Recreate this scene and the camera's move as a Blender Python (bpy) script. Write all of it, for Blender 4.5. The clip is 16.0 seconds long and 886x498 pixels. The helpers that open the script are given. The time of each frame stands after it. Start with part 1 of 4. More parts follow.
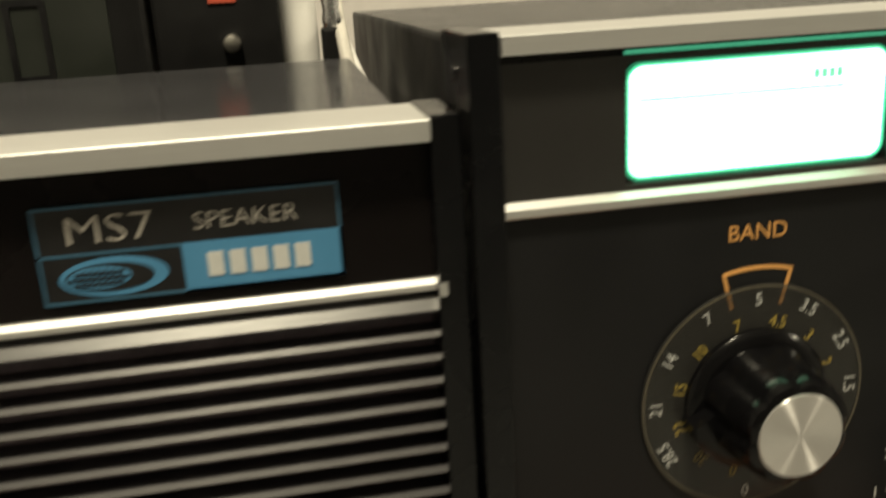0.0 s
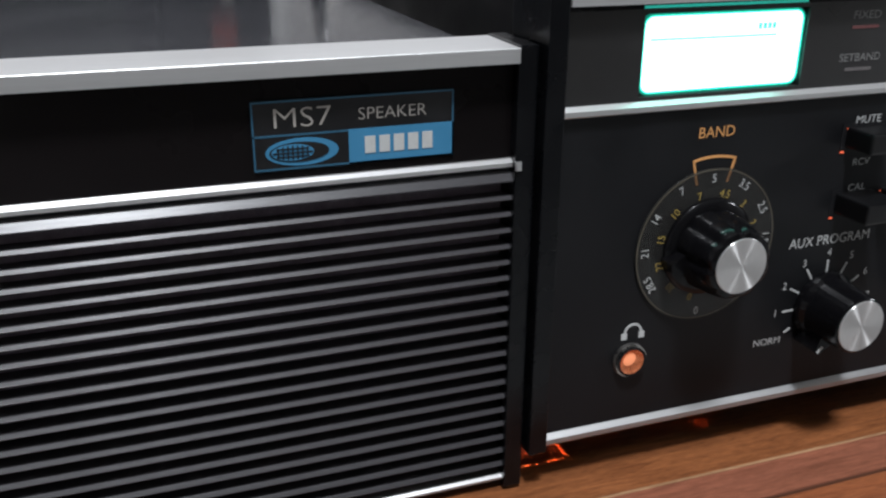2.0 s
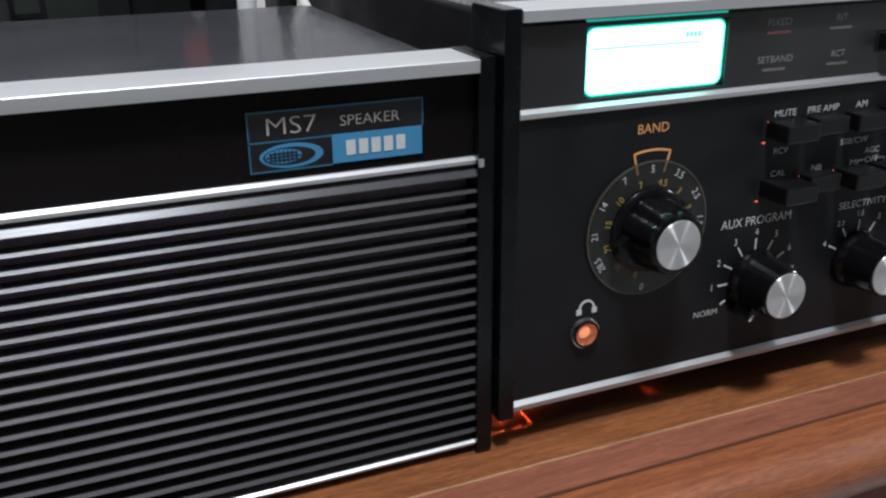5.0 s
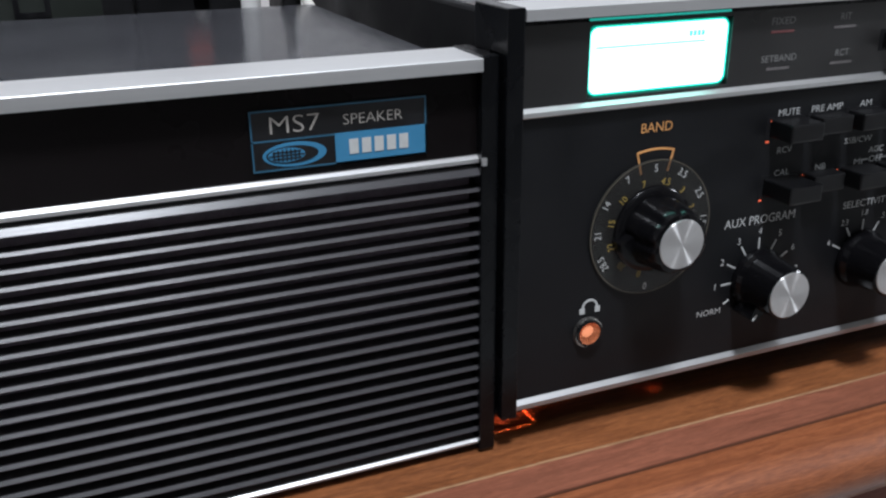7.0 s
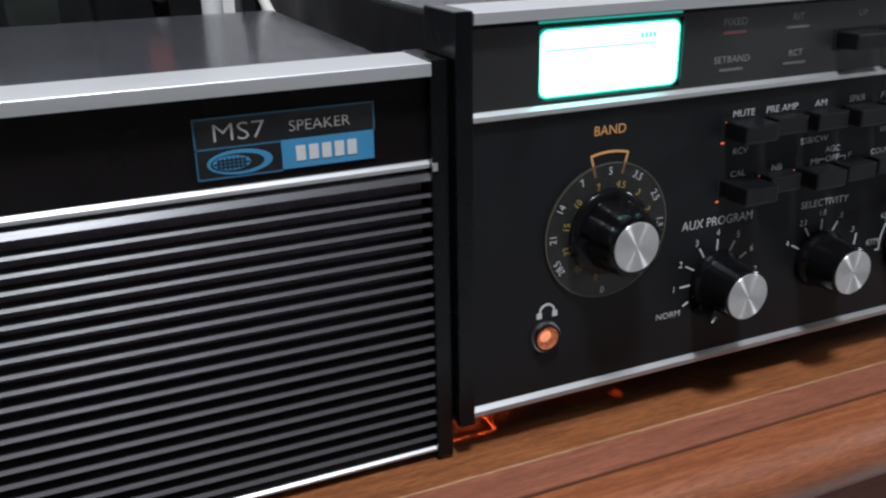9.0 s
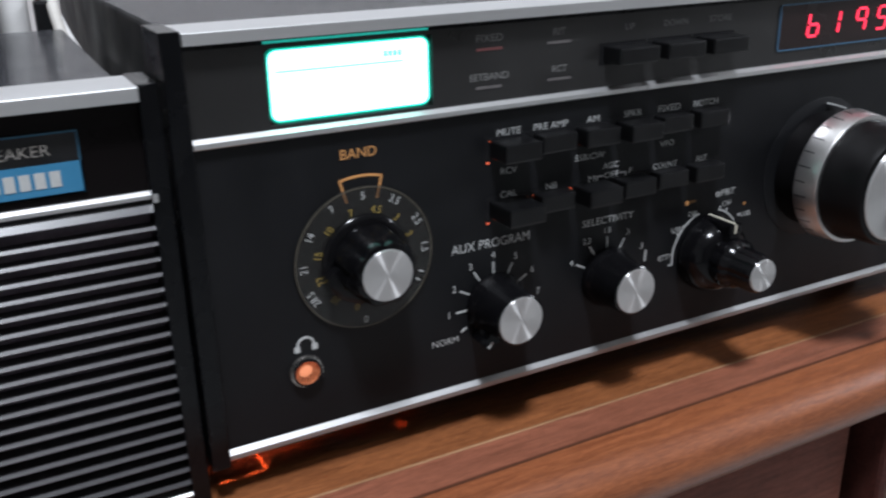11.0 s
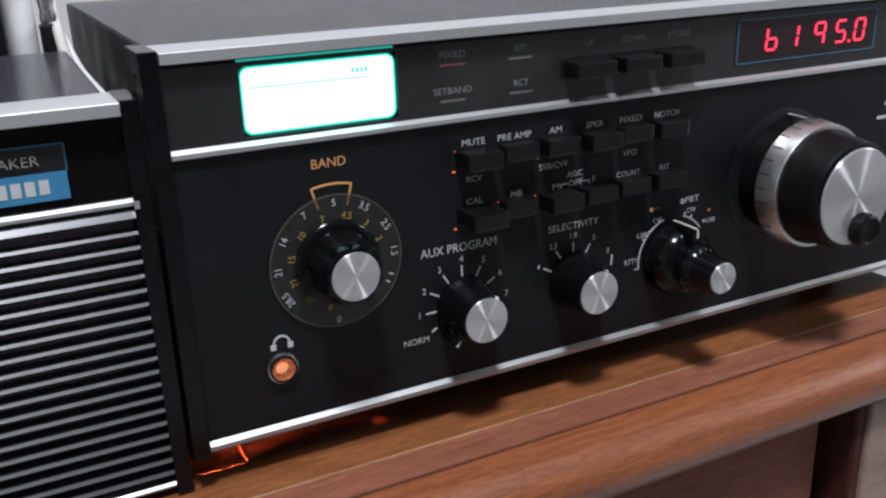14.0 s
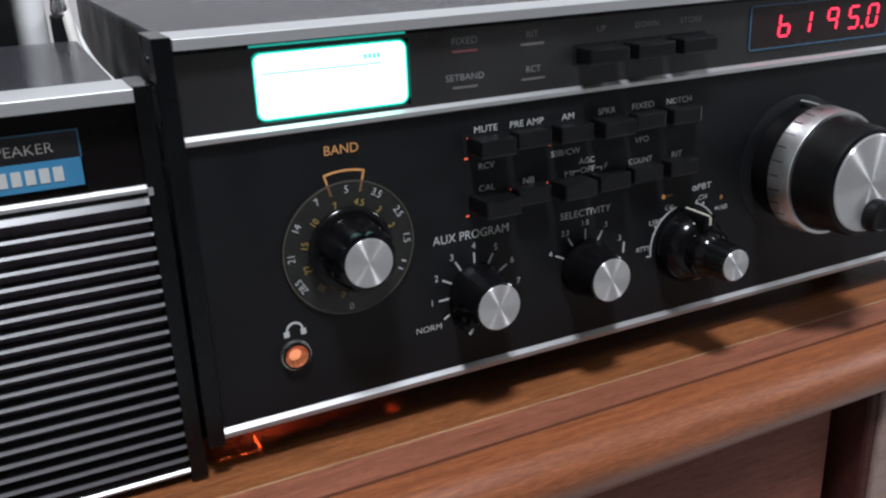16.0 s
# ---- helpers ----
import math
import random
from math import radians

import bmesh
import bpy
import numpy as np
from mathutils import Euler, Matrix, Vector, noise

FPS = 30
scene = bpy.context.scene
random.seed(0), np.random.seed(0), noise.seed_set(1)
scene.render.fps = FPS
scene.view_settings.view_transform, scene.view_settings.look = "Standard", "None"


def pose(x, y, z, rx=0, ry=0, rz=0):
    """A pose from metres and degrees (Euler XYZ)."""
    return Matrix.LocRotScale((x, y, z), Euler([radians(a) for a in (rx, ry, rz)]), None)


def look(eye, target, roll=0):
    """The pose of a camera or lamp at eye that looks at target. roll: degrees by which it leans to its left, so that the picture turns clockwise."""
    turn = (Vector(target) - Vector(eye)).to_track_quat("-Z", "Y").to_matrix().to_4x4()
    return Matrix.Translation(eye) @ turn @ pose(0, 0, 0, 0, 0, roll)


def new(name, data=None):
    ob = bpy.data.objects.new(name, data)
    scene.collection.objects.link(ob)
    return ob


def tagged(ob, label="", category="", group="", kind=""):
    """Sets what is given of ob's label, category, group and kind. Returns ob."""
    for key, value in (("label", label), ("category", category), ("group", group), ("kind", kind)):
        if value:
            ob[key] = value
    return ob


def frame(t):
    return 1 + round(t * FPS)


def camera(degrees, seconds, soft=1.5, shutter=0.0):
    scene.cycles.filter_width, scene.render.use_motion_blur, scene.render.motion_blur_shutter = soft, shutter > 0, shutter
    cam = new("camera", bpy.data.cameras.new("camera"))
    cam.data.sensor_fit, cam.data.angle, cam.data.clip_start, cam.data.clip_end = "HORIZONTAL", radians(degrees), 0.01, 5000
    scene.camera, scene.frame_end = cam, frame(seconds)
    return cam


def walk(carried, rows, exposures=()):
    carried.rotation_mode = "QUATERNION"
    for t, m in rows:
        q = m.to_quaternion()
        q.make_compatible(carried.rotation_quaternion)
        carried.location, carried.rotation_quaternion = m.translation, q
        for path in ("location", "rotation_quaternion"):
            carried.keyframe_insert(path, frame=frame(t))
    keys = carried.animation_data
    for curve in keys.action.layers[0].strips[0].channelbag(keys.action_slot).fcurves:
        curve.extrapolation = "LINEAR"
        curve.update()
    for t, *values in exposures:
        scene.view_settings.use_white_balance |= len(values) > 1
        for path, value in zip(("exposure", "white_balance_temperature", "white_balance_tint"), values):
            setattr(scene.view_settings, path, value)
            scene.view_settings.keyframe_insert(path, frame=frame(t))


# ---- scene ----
cam = camera(52.2, 16.0, soft=2.3, shutter=0.5)
PATH = [
    (0, (-0.03183, -0.12782, 0.13254), (0.29690, 1.75740, -0.44873), -3.31),
    (0.5, (-0.06179, -0.13961, 0.13006), (0.38009, 1.68896, -0.54896), -2.15),
    (1, (-0.07350, -0.14562, 0.13598), (0.42179, 1.64086, -0.61446), -1.56),
    (1.5, (-0.08300, -0.16065, 0.13884), (0.50155, 1.59934, -0.61026), -0.35),
    (2, (-0.09063, -0.17613, 0.14391), (0.53686, 1.57226, -0.59729), 0.35),
    (2.5, (-0.09282, -0.18312, 0.14768), (0.55068, 1.55752, -0.59803), 0.11),
    (3, (-0.09767, -0.19170, 0.15048), (0.57737, 1.54013, -0.58783), -0.05),
    (3.5, (-0.10178, -0.19809, 0.15092), (0.61967, 1.51708, -0.58238), -0.24),
    (4, (-0.10323, -0.19801, 0.14996), (0.63176, 1.50539, -0.59716), -0.35),
    (4.5, (-0.10345, -0.19903, 0.15017), (0.61942, 1.51563, -0.58292), -0.52),
    (7, (-0.10321, -0.19957, 0.15006), (0.60367, 1.52144, -0.58374), -0.59),
    (7.5, (-0.10099, -0.19943, 0.14887), (0.60612, 1.52120, -0.58558), -0.73),
    (8, (-0.09797, -0.20011, 0.14910), (0.61292, 1.52121, -0.58007), -0.78),
    (8.2, (-0.09724, -0.20009, 0.14924), (0.61754, 1.51937, -0.58052), -0.85),
    (10.3, (-0.07081, -0.20529, 0.14967), (0.74022, 1.47963, -0.55976), -1.10),
    (10.5, (-0.06308, -0.20639, 0.14981), (0.76404, 1.47027, -0.56061), -1.07),
    (11, (-0.04487, -0.20999, 0.14884), (0.82726, 1.44557, -0.55720), -1.20),
    (11.5, (-0.02919, -0.21845, 0.14857), (0.85367, 1.43821, -0.54138), -1.61),
    (12, (-0.02475, -0.22152, 0.14947), (0.82156, 1.46444, -0.51482), -1.89),
    (12.5, (-0.02544, -0.22193, 0.14824), (0.81163, 1.46656, -0.52132), -1.83),
    (13, (-0.02718, -0.22269, 0.14829), (0.81336, 1.46345, -0.52284), -1.76),
    (13.5, (-0.03384, -0.22576, 0.14948), (0.80633, 1.46507, -0.51022), -1.73),
    (14, (-0.03858, -0.23119, 0.15016), (0.79840, 1.45767, -0.51858), -1.97),
    (14.5, (-0.04016, -0.23254, 0.14875), (0.78147, 1.46113, -0.52682), -2.17),
    (15, (-0.04010, -0.23172, 0.14846), (0.78024, 1.46115, -0.53068), -2.18),
    (15.5, (-0.04042, -0.23166, 0.14781), (0.77952, 1.46219, -0.52937), -2.27),
    (16, (-0.04052, -0.23085, 0.14813), (0.78161, 1.46068, -0.53217), -2.26),
]
EXPOSURES = [(0.0, 0.28, 10000, -2), (0.9, 0.19, 8600, -2), (1.25, 0.20, 6850, 6.5), (2.0, 0.24, 6220, 6.5), (3.2, 0.26, 6120, 7), (11.5, 0.28, 6010, 7), (16.0, 0.29, 6040, 7.5)]
walk(cam, [(t, look(eye, target, roll)) for t, eye, target, roll in PATH], EXPOSURES)

# ---- light ----
world = bpy.data.worlds.new("world")
scene.world = world
world.use_nodes = True
world.node_tree.nodes["Background"].inputs[0].default_value = (0.5, 0.52, 0.55, 1)
world.node_tree.nodes["Background"].inputs[1].default_value = 0.02


def area_lamp(name, eye, target, size, watts, colour):
    data = bpy.data.lights.new(name, "AREA")
    data.shape, data.size, data.energy, data.color = "DISK", size, watts, colour
    ob = new(name, data)
    ob.matrix_world = look(eye, target)
    return ob


def point_lamp(name, place, radius, watts, colour):
    data = bpy.data.lights.new(name, "POINT")
    data.shadow_soft_size, data.energy, data.color = radius, watts, colour
    ob = new(name, data)
    ob.location = place
    return ob


area_lamp("ceiling_lamp", (-0.17, -0.57, 1.60), (0.0, -0.2, 0.0), 0.26, 32.0, (0.97, 0.96, 1.0))
area_lamp("room_lamp", (1.75, -0.50, 0.75), (0.1, 0.0, 0.05), 0.22, 6.5, (0.97, 0.96, 1.0))
# unseen lamps added in the receiver; slots cast their red light on the desk
point_lamp("leak_lamp", (0.004, 0.022, 0.034), 0.0005, 0.60, (1.0, 0.20, 0.07))
point_lamp("leak_lamp", (0.050, 0.024, 0.034), 0.0025, 0.045, (1.0, 0.17, 0.06))
point_lamp("leak_lamp", (0.024, 0.052, 0.032), 0.004, 0.020, (1.0, 0.12, 0.03))


# ---- materials ----
def material(name, colour, rough=0.5, metal=0.0, vary=0.15, scale=60, fine=900, bump=0.02, stretch=(1, 1, 1), spec=0.5, coat=0.0,
             emit=None, strength=0.0, rough_vary=0.1):
    m = bpy.data.materials.new(name)
    m.use_nodes = True
    nt = m.node_tree
    b = nt.nodes["Principled BSDF"]
    b.inputs["Metallic"].default_value = metal
    b.inputs["Specular IOR Level"].default_value = spec
    b.inputs["Coat Weight"].default_value = coat
    b.inputs["Coat Roughness"].default_value = 0.12
    co = nt.nodes.new("ShaderNodeTexCoord")
    mp = nt.nodes.new("ShaderNodeMapping")
    mp.inputs["Scale"].default_value = stretch
    nt.links.new(co.outputs["Object"], mp.inputs["Vector"])
    big, small = (nt.nodes.new("ShaderNodeTexNoise") for _ in range(2))
    for n, s, d in ((big, scale, 4), (small, fine, 2)):
        n.inputs["Scale"].default_value, n.inputs["Detail"].default_value = s, d
        nt.links.new(mp.outputs[0], n.inputs["Vector"])
    mix = nt.nodes.new("ShaderNodeMath")
    mix.operation = "MULTIPLY_ADD"
    mix.inputs[1].default_value = 0.45
    nt.links.new(small.outputs["Fac"], mix.inputs[0])
    half = nt.nodes.new("ShaderNodeMath")
    half.operation = "MULTIPLY"
    half.inputs[1].default_value = 0.55
    nt.links.new(big.outputs["Fac"], half.inputs[0])
    nt.links.new(half.outputs[0], mix.inputs[2])
    ramp = nt.nodes.new("ShaderNodeValToRGB")
    ramp.color_ramp.elements[0].position, ramp.color_ramp.elements[1].position = 0.3, 0.7
    ramp.color_ramp.elements[0].color = (*[c * (1 - vary) for c in colour], 1)
    ramp.color_ramp.elements[1].color = (*[min(1, c * (1 + vary)) for c in colour], 1)
    nt.links.new(mix.outputs[0], ramp.inputs[0])
    nt.links.new(ramp.outputs[0], b.inputs["Base Color"])
    rr = nt.nodes.new("ShaderNodeMapRange")
    rr.inputs["From Min"].default_value, rr.inputs["From Max"].default_value = 0.3, 0.7
    rr.inputs["To Min"].default_value, rr.inputs["To Max"].default_value = max(0.02, rough - rough_vary), min(1, rough + rough_vary)
    nt.links.new(big.outputs["Fac"], rr.inputs["Value"])
    nt.links.new(rr.outputs[0], b.inputs["Roughness"])
    if bump:
        bp = nt.nodes.new("ShaderNodeBump")
        bp.inputs["Strength"].default_value, bp.inputs["Distance"].default_value = bump, 0.0004
        nt.links.new(small.outputs["Fac"], bp.inputs["Height"])
        nt.links.new(bp.outputs[0], b.inputs["Normal"])
    if emit:
        b.inputs["Emission Color"].default_value, b.inputs["Emission Strength"].default_value = (*emit, 1), strength
    return m


def wood(name, dark, light, rough, stretch=(9, 110, 110), coat=0.25):
    m = material(name, light, rough, 0, 0.2, 1, 1, 0.0, coat=coat)
    nt = m.node_tree
    b = nt.nodes["Principled BSDF"]
    co = nt.nodes.new("ShaderNodeTexCoord")
    mp = nt.nodes.new("ShaderNodeMapping")
    mp.inputs["Scale"].default_value = stretch
    nt.links.new(co.outputs["Object"], mp.inputs["Vector"])
    grain, pores, blot = (nt.nodes.new("ShaderNodeTexNoise") for _ in range(3))
    for n, s, d, k in ((grain, 5, 9, 1.2), (pores, 34, 6, 0.4), (blot, 0.8, 4, 0.3)):
        n.inputs["Scale"].default_value, n.inputs["Detail"].default_value, n.inputs["Distortion"].default_value = s, d, k
        nt.links.new(mp.outputs[0], n.inputs["Vector"])
    add = nt.nodes.new("ShaderNodeMath")
    add.operation = "MULTIPLY_ADD"
    add.inputs[1].default_value = 0.80
    soft = nt.nodes.new("ShaderNodeMath")
    soft.operation = "MULTIPLY"
    soft.inputs[1].default_value = 0.75
    nt.links.new(grain.outputs["Fac"], soft.inputs[0])
    nt.links.new(pores.outputs["Fac"], add.inputs[0])
    nt.links.new(soft.outputs[0], add.inputs[2])
    ramp = nt.nodes.new("ShaderNodeValToRGB")
    e = ramp.color_ramp.elements
    e[0].position, e[1].position = 0.61, 0.94
    e[0].color, e[1].color = (*dark, 1), (*light, 1)
    nt.links.new(add.outputs[0], ramp.inputs[0])
    mul = nt.nodes.new("ShaderNodeMix")
    mul.data_type, mul.blend_type = "RGBA", "MULTIPLY"
    mul.inputs["Factor"].default_value = 0.5
    nt.links.new(ramp.outputs[0], mul.inputs[6])
    nt.links.new(blot.outputs["Fac"], mul.inputs[7])
    nt.links.new(mul.outputs[2], b.inputs["Base Color"])
    bp = nt.nodes.new("ShaderNodeBump")
    bp.inputs["Strength"].default_value, bp.inputs["Distance"].default_value = 0.22, 0.0005
    nt.links.new(pores.outputs["Fac"], bp.inputs["Height"])
    nt.links.new(bp.outputs[0], b.inputs["Normal"])
    return m


def glow(name, colour, strength):
    return material(name, tuple(c * 0.5 for c in colour), 0.4, 0, 0.02, bump=0, emit=colour, strength=strength)


M_DESK = wood("walnut_veneer", (0.138, 0.045, 0.0150), (0.312, 0.112, 0.038), 0.40, coat=0.12)
M_BAND = wood("mahogany_band", (0.186, 0.063, 0.033), (0.320, 0.113, 0.063), 0.42, coat=0.12)
M_EDGE = wood("rounded_edge_wood", (0.190, 0.056, 0.021), (0.345, 0.115, 0.044), 0.36, coat=0.10)
M_INLAY = wood("pale_inlay", (0.26, 0.135, 0.065), (0.47, 0.28, 0.15), 0.45)
# dark brown puts the groove's shade into its colour
M_GROOVE = material("painted_groove_shade", (0.11, 0.042, 0.021), 0.6)
M_DRAWER = wood("dark_drawer_wood", (0.165, 0.055, 0.037), (0.295, 0.103, 0.070), 0.55, coat=0.0)
# darker copy of the drawer wood; shade under the edge is in the colour
M_DRAWER_SHADE = wood("shaded_drawer_wood", (0.045, 0.013, 0.010), (0.100, 0.030, 0.023), 0.5, coat=0.0)
M_LEG = wood("pale_side_wood", (0.27, 0.175, 0.140), (0.41, 0.28, 0.23), 0.5, coat=0.0)
for _m, _k in ((M_DRAWER, 0.15), (M_DRAWER_SHADE, 0.2), (M_EDGE, 0.5)):
    _m.node_tree.nodes["Principled BSDF"].inputs["Specular IOR Level"].default_value = _k
M_COVER = material("charcoal_wrinkle_paint", (0.100, 0.101, 0.112), 0.16, 0, 0.06, 30, 2600, 0.02, spec=1.0, rough_vary=0.03)
M_SIDE = material("black_side_paint", (0.010, 0.010, 0.011), 0.55, 0, 0.2, 40, 2000, 0.1, spec=0.15)
M_FLANGE = material("black_enamel", (0.0026, 0.0029, 0.0037), 0.26, 0, 0.2, 80, 1500, 0.03, spec=0.28)
M_ALU = material("brushed_aluminium", (0.68, 0.68, 0.68), 0.38, 0.85, 0.06, 30, 1200, 0.08, stretch=(0.04, 1, 1))
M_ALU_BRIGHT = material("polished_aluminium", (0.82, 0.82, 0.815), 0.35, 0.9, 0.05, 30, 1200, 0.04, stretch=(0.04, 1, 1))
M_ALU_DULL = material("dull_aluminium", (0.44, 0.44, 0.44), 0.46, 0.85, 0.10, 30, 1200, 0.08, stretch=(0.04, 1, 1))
M_PANEL = material("black_anodised_panel", (0.0064, 0.0067, 0.0077), 0.46, 0, 0.2, 50, 2500, 0.06, spec=0.25)
M_UPPER = material("smoked_acrylic", (0.0145, 0.0140, 0.0138), 0.32, 0, 0.12, 25, 800, 0.01, spec=0.72)
M_SPEAKER_PANEL = material("gloss_black_fascia", (0.0056, 0.0044, 0.0046), 0.30, 0, 0.15, 30, 900, 0.01, spec=0.14)
M_RIB = material("dark_anodised_rib", (0.027, 0.0256, 0.0284), 0.34, 0.0, 0.10, 25, 1800, 0.05, stretch=(0.1, 1, 1), spec=0.44, rough_vary=0.04)
# colour raised far above black to put light into the gaps between ribs
M_VOID = material("lightened_backing_cloth", (0.36, 0.31, 0.37), 0.9, 0, 0.3, 300, 3000, 0.3, spec=0.2)
M_KNOB = material("glossy_black_bakelite", (0.0034, 0.0033, 0.0038), 0.14, 0, 0.2, 100, 900, 0.02, spec=0.20, rough_vary=0.03)
M_KNOB_MATT = material("satin_black_plastic", (0.004, 0.0037, 0.004), 0.42, 0, 0.2, 100, 1500, 0.05, spec=0.14)
M_BUTTON = material("black_button_plastic", (0.0026, 0.0026, 0.0030), 0.36, 0, 0.15, 120, 2000, 0.03, spec=0.42, rough_vary=0.04)
M_WHITE = material("white_silkscreen", (0.49, 0.50, 0.49), 0.6, 0, 0.12, 400, 4000, 0)
M_BADGE_INK = material("cream_badge_print", (0.36, 0.34, 0.31), 0.6, 0, 0.12, 400, 4000, 0)
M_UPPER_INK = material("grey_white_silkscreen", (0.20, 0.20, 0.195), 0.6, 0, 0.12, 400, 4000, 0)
M_INDEX = material("cream_index_paint", (0.60, 0.57, 0.46), 0.5, 0, 0.1, 400, 4000, 0)
M_ORANGE = material("orange_silkscreen", (0.62, 0.30, 0.10), 0.6, 0, 0.1, 400, 4000, 0)
M_YELLOW = material("yellow_silkscreen", (0.38, 0.275, 0.06), 0.6, 0, 0.1, 400, 4000, 0)
M_GREY = material("grey_silkscreen", (0.12, 0.11, 0.11), 0.6, 0, 0.15, 400, 4000, 0)
M_DIMRED = material("unlit_red_legend", (0.13, 0.045, 0.045), 0.5, 0, 0.1, 400, 4000, 0)
M_BLUE = material("blue_badge_enamel", (0.045, 0.20, 0.36), 0.45, 0, 0.06, 200, 3000, 0)
M_BLUE_LINE = material("blue_badge_line", (0.024, 0.09, 0.15), 0.45, 0, 0.06, 200, 3000, 0)
M_BADGE = material("black_badge_enamel", (0.006, 0.006, 0.007), 0.38, 0, 0.1, 200, 3000, 0)
M_METER = glow("lit_meter_face", (0.36, 1.0, 0.82), 3.2)
# rim, acrylic edge and halo emit to imitate the meter's spreading light
M_METER_EDGE = glow("painted_rim_glow", (0.04, 0.75, 0.52), 0.9)
M_METER_GLEAM = glow("painted_edge_glow", (0.06, 0.70, 0.55), 0.3)
M_METER_HALO = glow("painted_meter_bleed", (0.03, 0.60, 0.42), 0.22)
M_METER_INK = glow("meter_scale_ink", (0.16, 0.80, 0.66), 0.75)
M_LED = glow("red_led_segment", (1.0, 0.035, 0.080), 1.6)
M_LEAK = glow("red_lamp_light", (1.0, 0.16, 0.07), 0.5)
# socket light put in as emission: weak over the bore, strong in one spot
M_AMBER = material("copper_with_painted_glow", (0.60, 0.20, 0.09), 0.26, 0.75, 0.45, 300, 900, 0.10, emit=(1.0, 0.22, 0.08), strength=0.07)
M_SPARK = glow("painted_socket_highlight", (1.0, 0.34, 0.16), 0.55)
M_WINDOW = material("dark_red_filter", (0.018, 0.010, 0.010), 0.22, 0, 0.1, 80, 900, 0)
M_NICKEL = material("nickel_plate", (0.62, 0.60, 0.56), 0.28, 1.0, 0.08, 100, 1500, 0.03)
M_SKIRT = material("polished_skirt_metal", (0.72, 0.71, 0.70), 0.34, 1.0, 0.05, 200, 2500, 0.03, rough_vary=0.04)
M_SOCKET = material("dull_nickel", (0.10, 0.095, 0.09), 0.35, 0.8, 0.15, 300, 2500, 0.05)
M_CHROME = material("chrome", (0.85, 0.85, 0.86), 0.24, 1.0, 0.05, 100, 1500, 0.02)
M_RUBBER = material("black_rubber", (0.015, 0.014, 0.014), 0.8, 0, 0.2, 200, 2000, 0.2)
M_CABLE = material("grey_cable_jacket", (0.52, 0.50, 0.46), 0.5, 0, 0.1, 80, 900, 0.05)
M_WHITE_PLASTIC = material("white_plastic", (0.74, 0.73, 0.71), 0.4, 0, 0.05, 40, 900, 0.02)
M_BLACK_PLASTIC = material("black_moulded_plastic", (0.006, 0.006, 0.0065), 0.5, 0, 0.2, 60, 1200, 0.08, spec=0.25)
M_LCD = material("grey_green_lcd", (0.010, 0.013, 0.010), 0.5, 0, 0.1, 40, 900, 0)
M_WALL = material("beige_wall_paint", (0.62, 0.61, 0.60), 0.85, 0, 0.08, 3, 120, 0.1)
# dark colour stands in for the dim room end that the panels reflect
M_WALL_DIM = material("darkened_wall_paint", (0.20, 0.19, 0.18), 0.85, 0, 0.08, 3, 120, 0.1)
M_CEILING = material("white_ceiling_paint", (0.72, 0.72, 0.70), 0.9, 0, 0.05, 3, 120, 0.1)
M_FLOOR = material("pale_floor_tile", (0.55, 0.56, 0.55), 0.35, 0, 0.08, 6, 60, 0.02)


# a disc finish turned on a lathe: two bright sectors meet at its centre
def turned_disc(name):
    m = material(name, (0.56, 0.55, 0.54), 0.37, 0.65, 0.04, 400, 4000, 0.0, rough_vary=0.02)
    b = m.node_tree.nodes["Principled BSDF"]
    b.inputs["Anisotropic"].default_value = 1.0
    b.inputs["Anisotropic Rotation"].default_value = 0.25
    tan = m.node_tree.nodes.new("ShaderNodeTangent")
    tan.direction_type, tan.axis = "RADIAL", "Y"
    m.node_tree.links.new(tan.outputs[0], b.inputs["Tangent"])
    return m


M_CAP = turned_disc("turned_aluminium")

# clear disc with a smoky tint
M_DISC = bpy.data.materials.new("clear_dial_plastic")
M_DISC.use_nodes = True
_nt = M_DISC.node_tree
_b = _nt.nodes["Principled BSDF"]
_b.inputs["Base Color"].default_value, _b.inputs["Roughness"].default_value = (0.034, 0.033, 0.031, 1), 0.20
_tr, _mx = _nt.nodes.new("ShaderNodeBsdfTransparent"), _nt.nodes.new("ShaderNodeMixShader")
_mx.inputs[0].default_value = 0.45
_nt.links.new(_tr.outputs[0], _mx.inputs[1])
_nt.links.new(_b.outputs[0], _mx.inputs[2])
_nt.links.new(_mx.outputs[0], _nt.nodes["Material Output"].inputs[0])


# ---- mesh helpers ----
def part(name, bm, mat, parent=None, label="", smooth=False):
    me = bpy.data.meshes.new(name)
    bmesh.ops.recalc_face_normals(bm, faces=bm.faces)
    bm.to_mesh(me)
    bm.free()
    me.materials.append(mat)
    if smooth:
        for p in me.polygons:
            p.use_smooth = True
        me.set_sharp_from_angle(angle=radians(35))
    ob = new(name, me)
    if parent:
        ob.parent = parent
        ob.matrix_parent_inverse = Matrix.Translation(-parent.matrix_basis.translation) if parent.type == "EMPTY" else Matrix()
    if label:
        ob["label"] = label
    return ob


def thing(name, place, label, category, group="", kind=""):
    ob = new(name)
    ob.location = place
    ob.empty_display_size = 0.02
    return tagged(ob, label, category, group, kind)


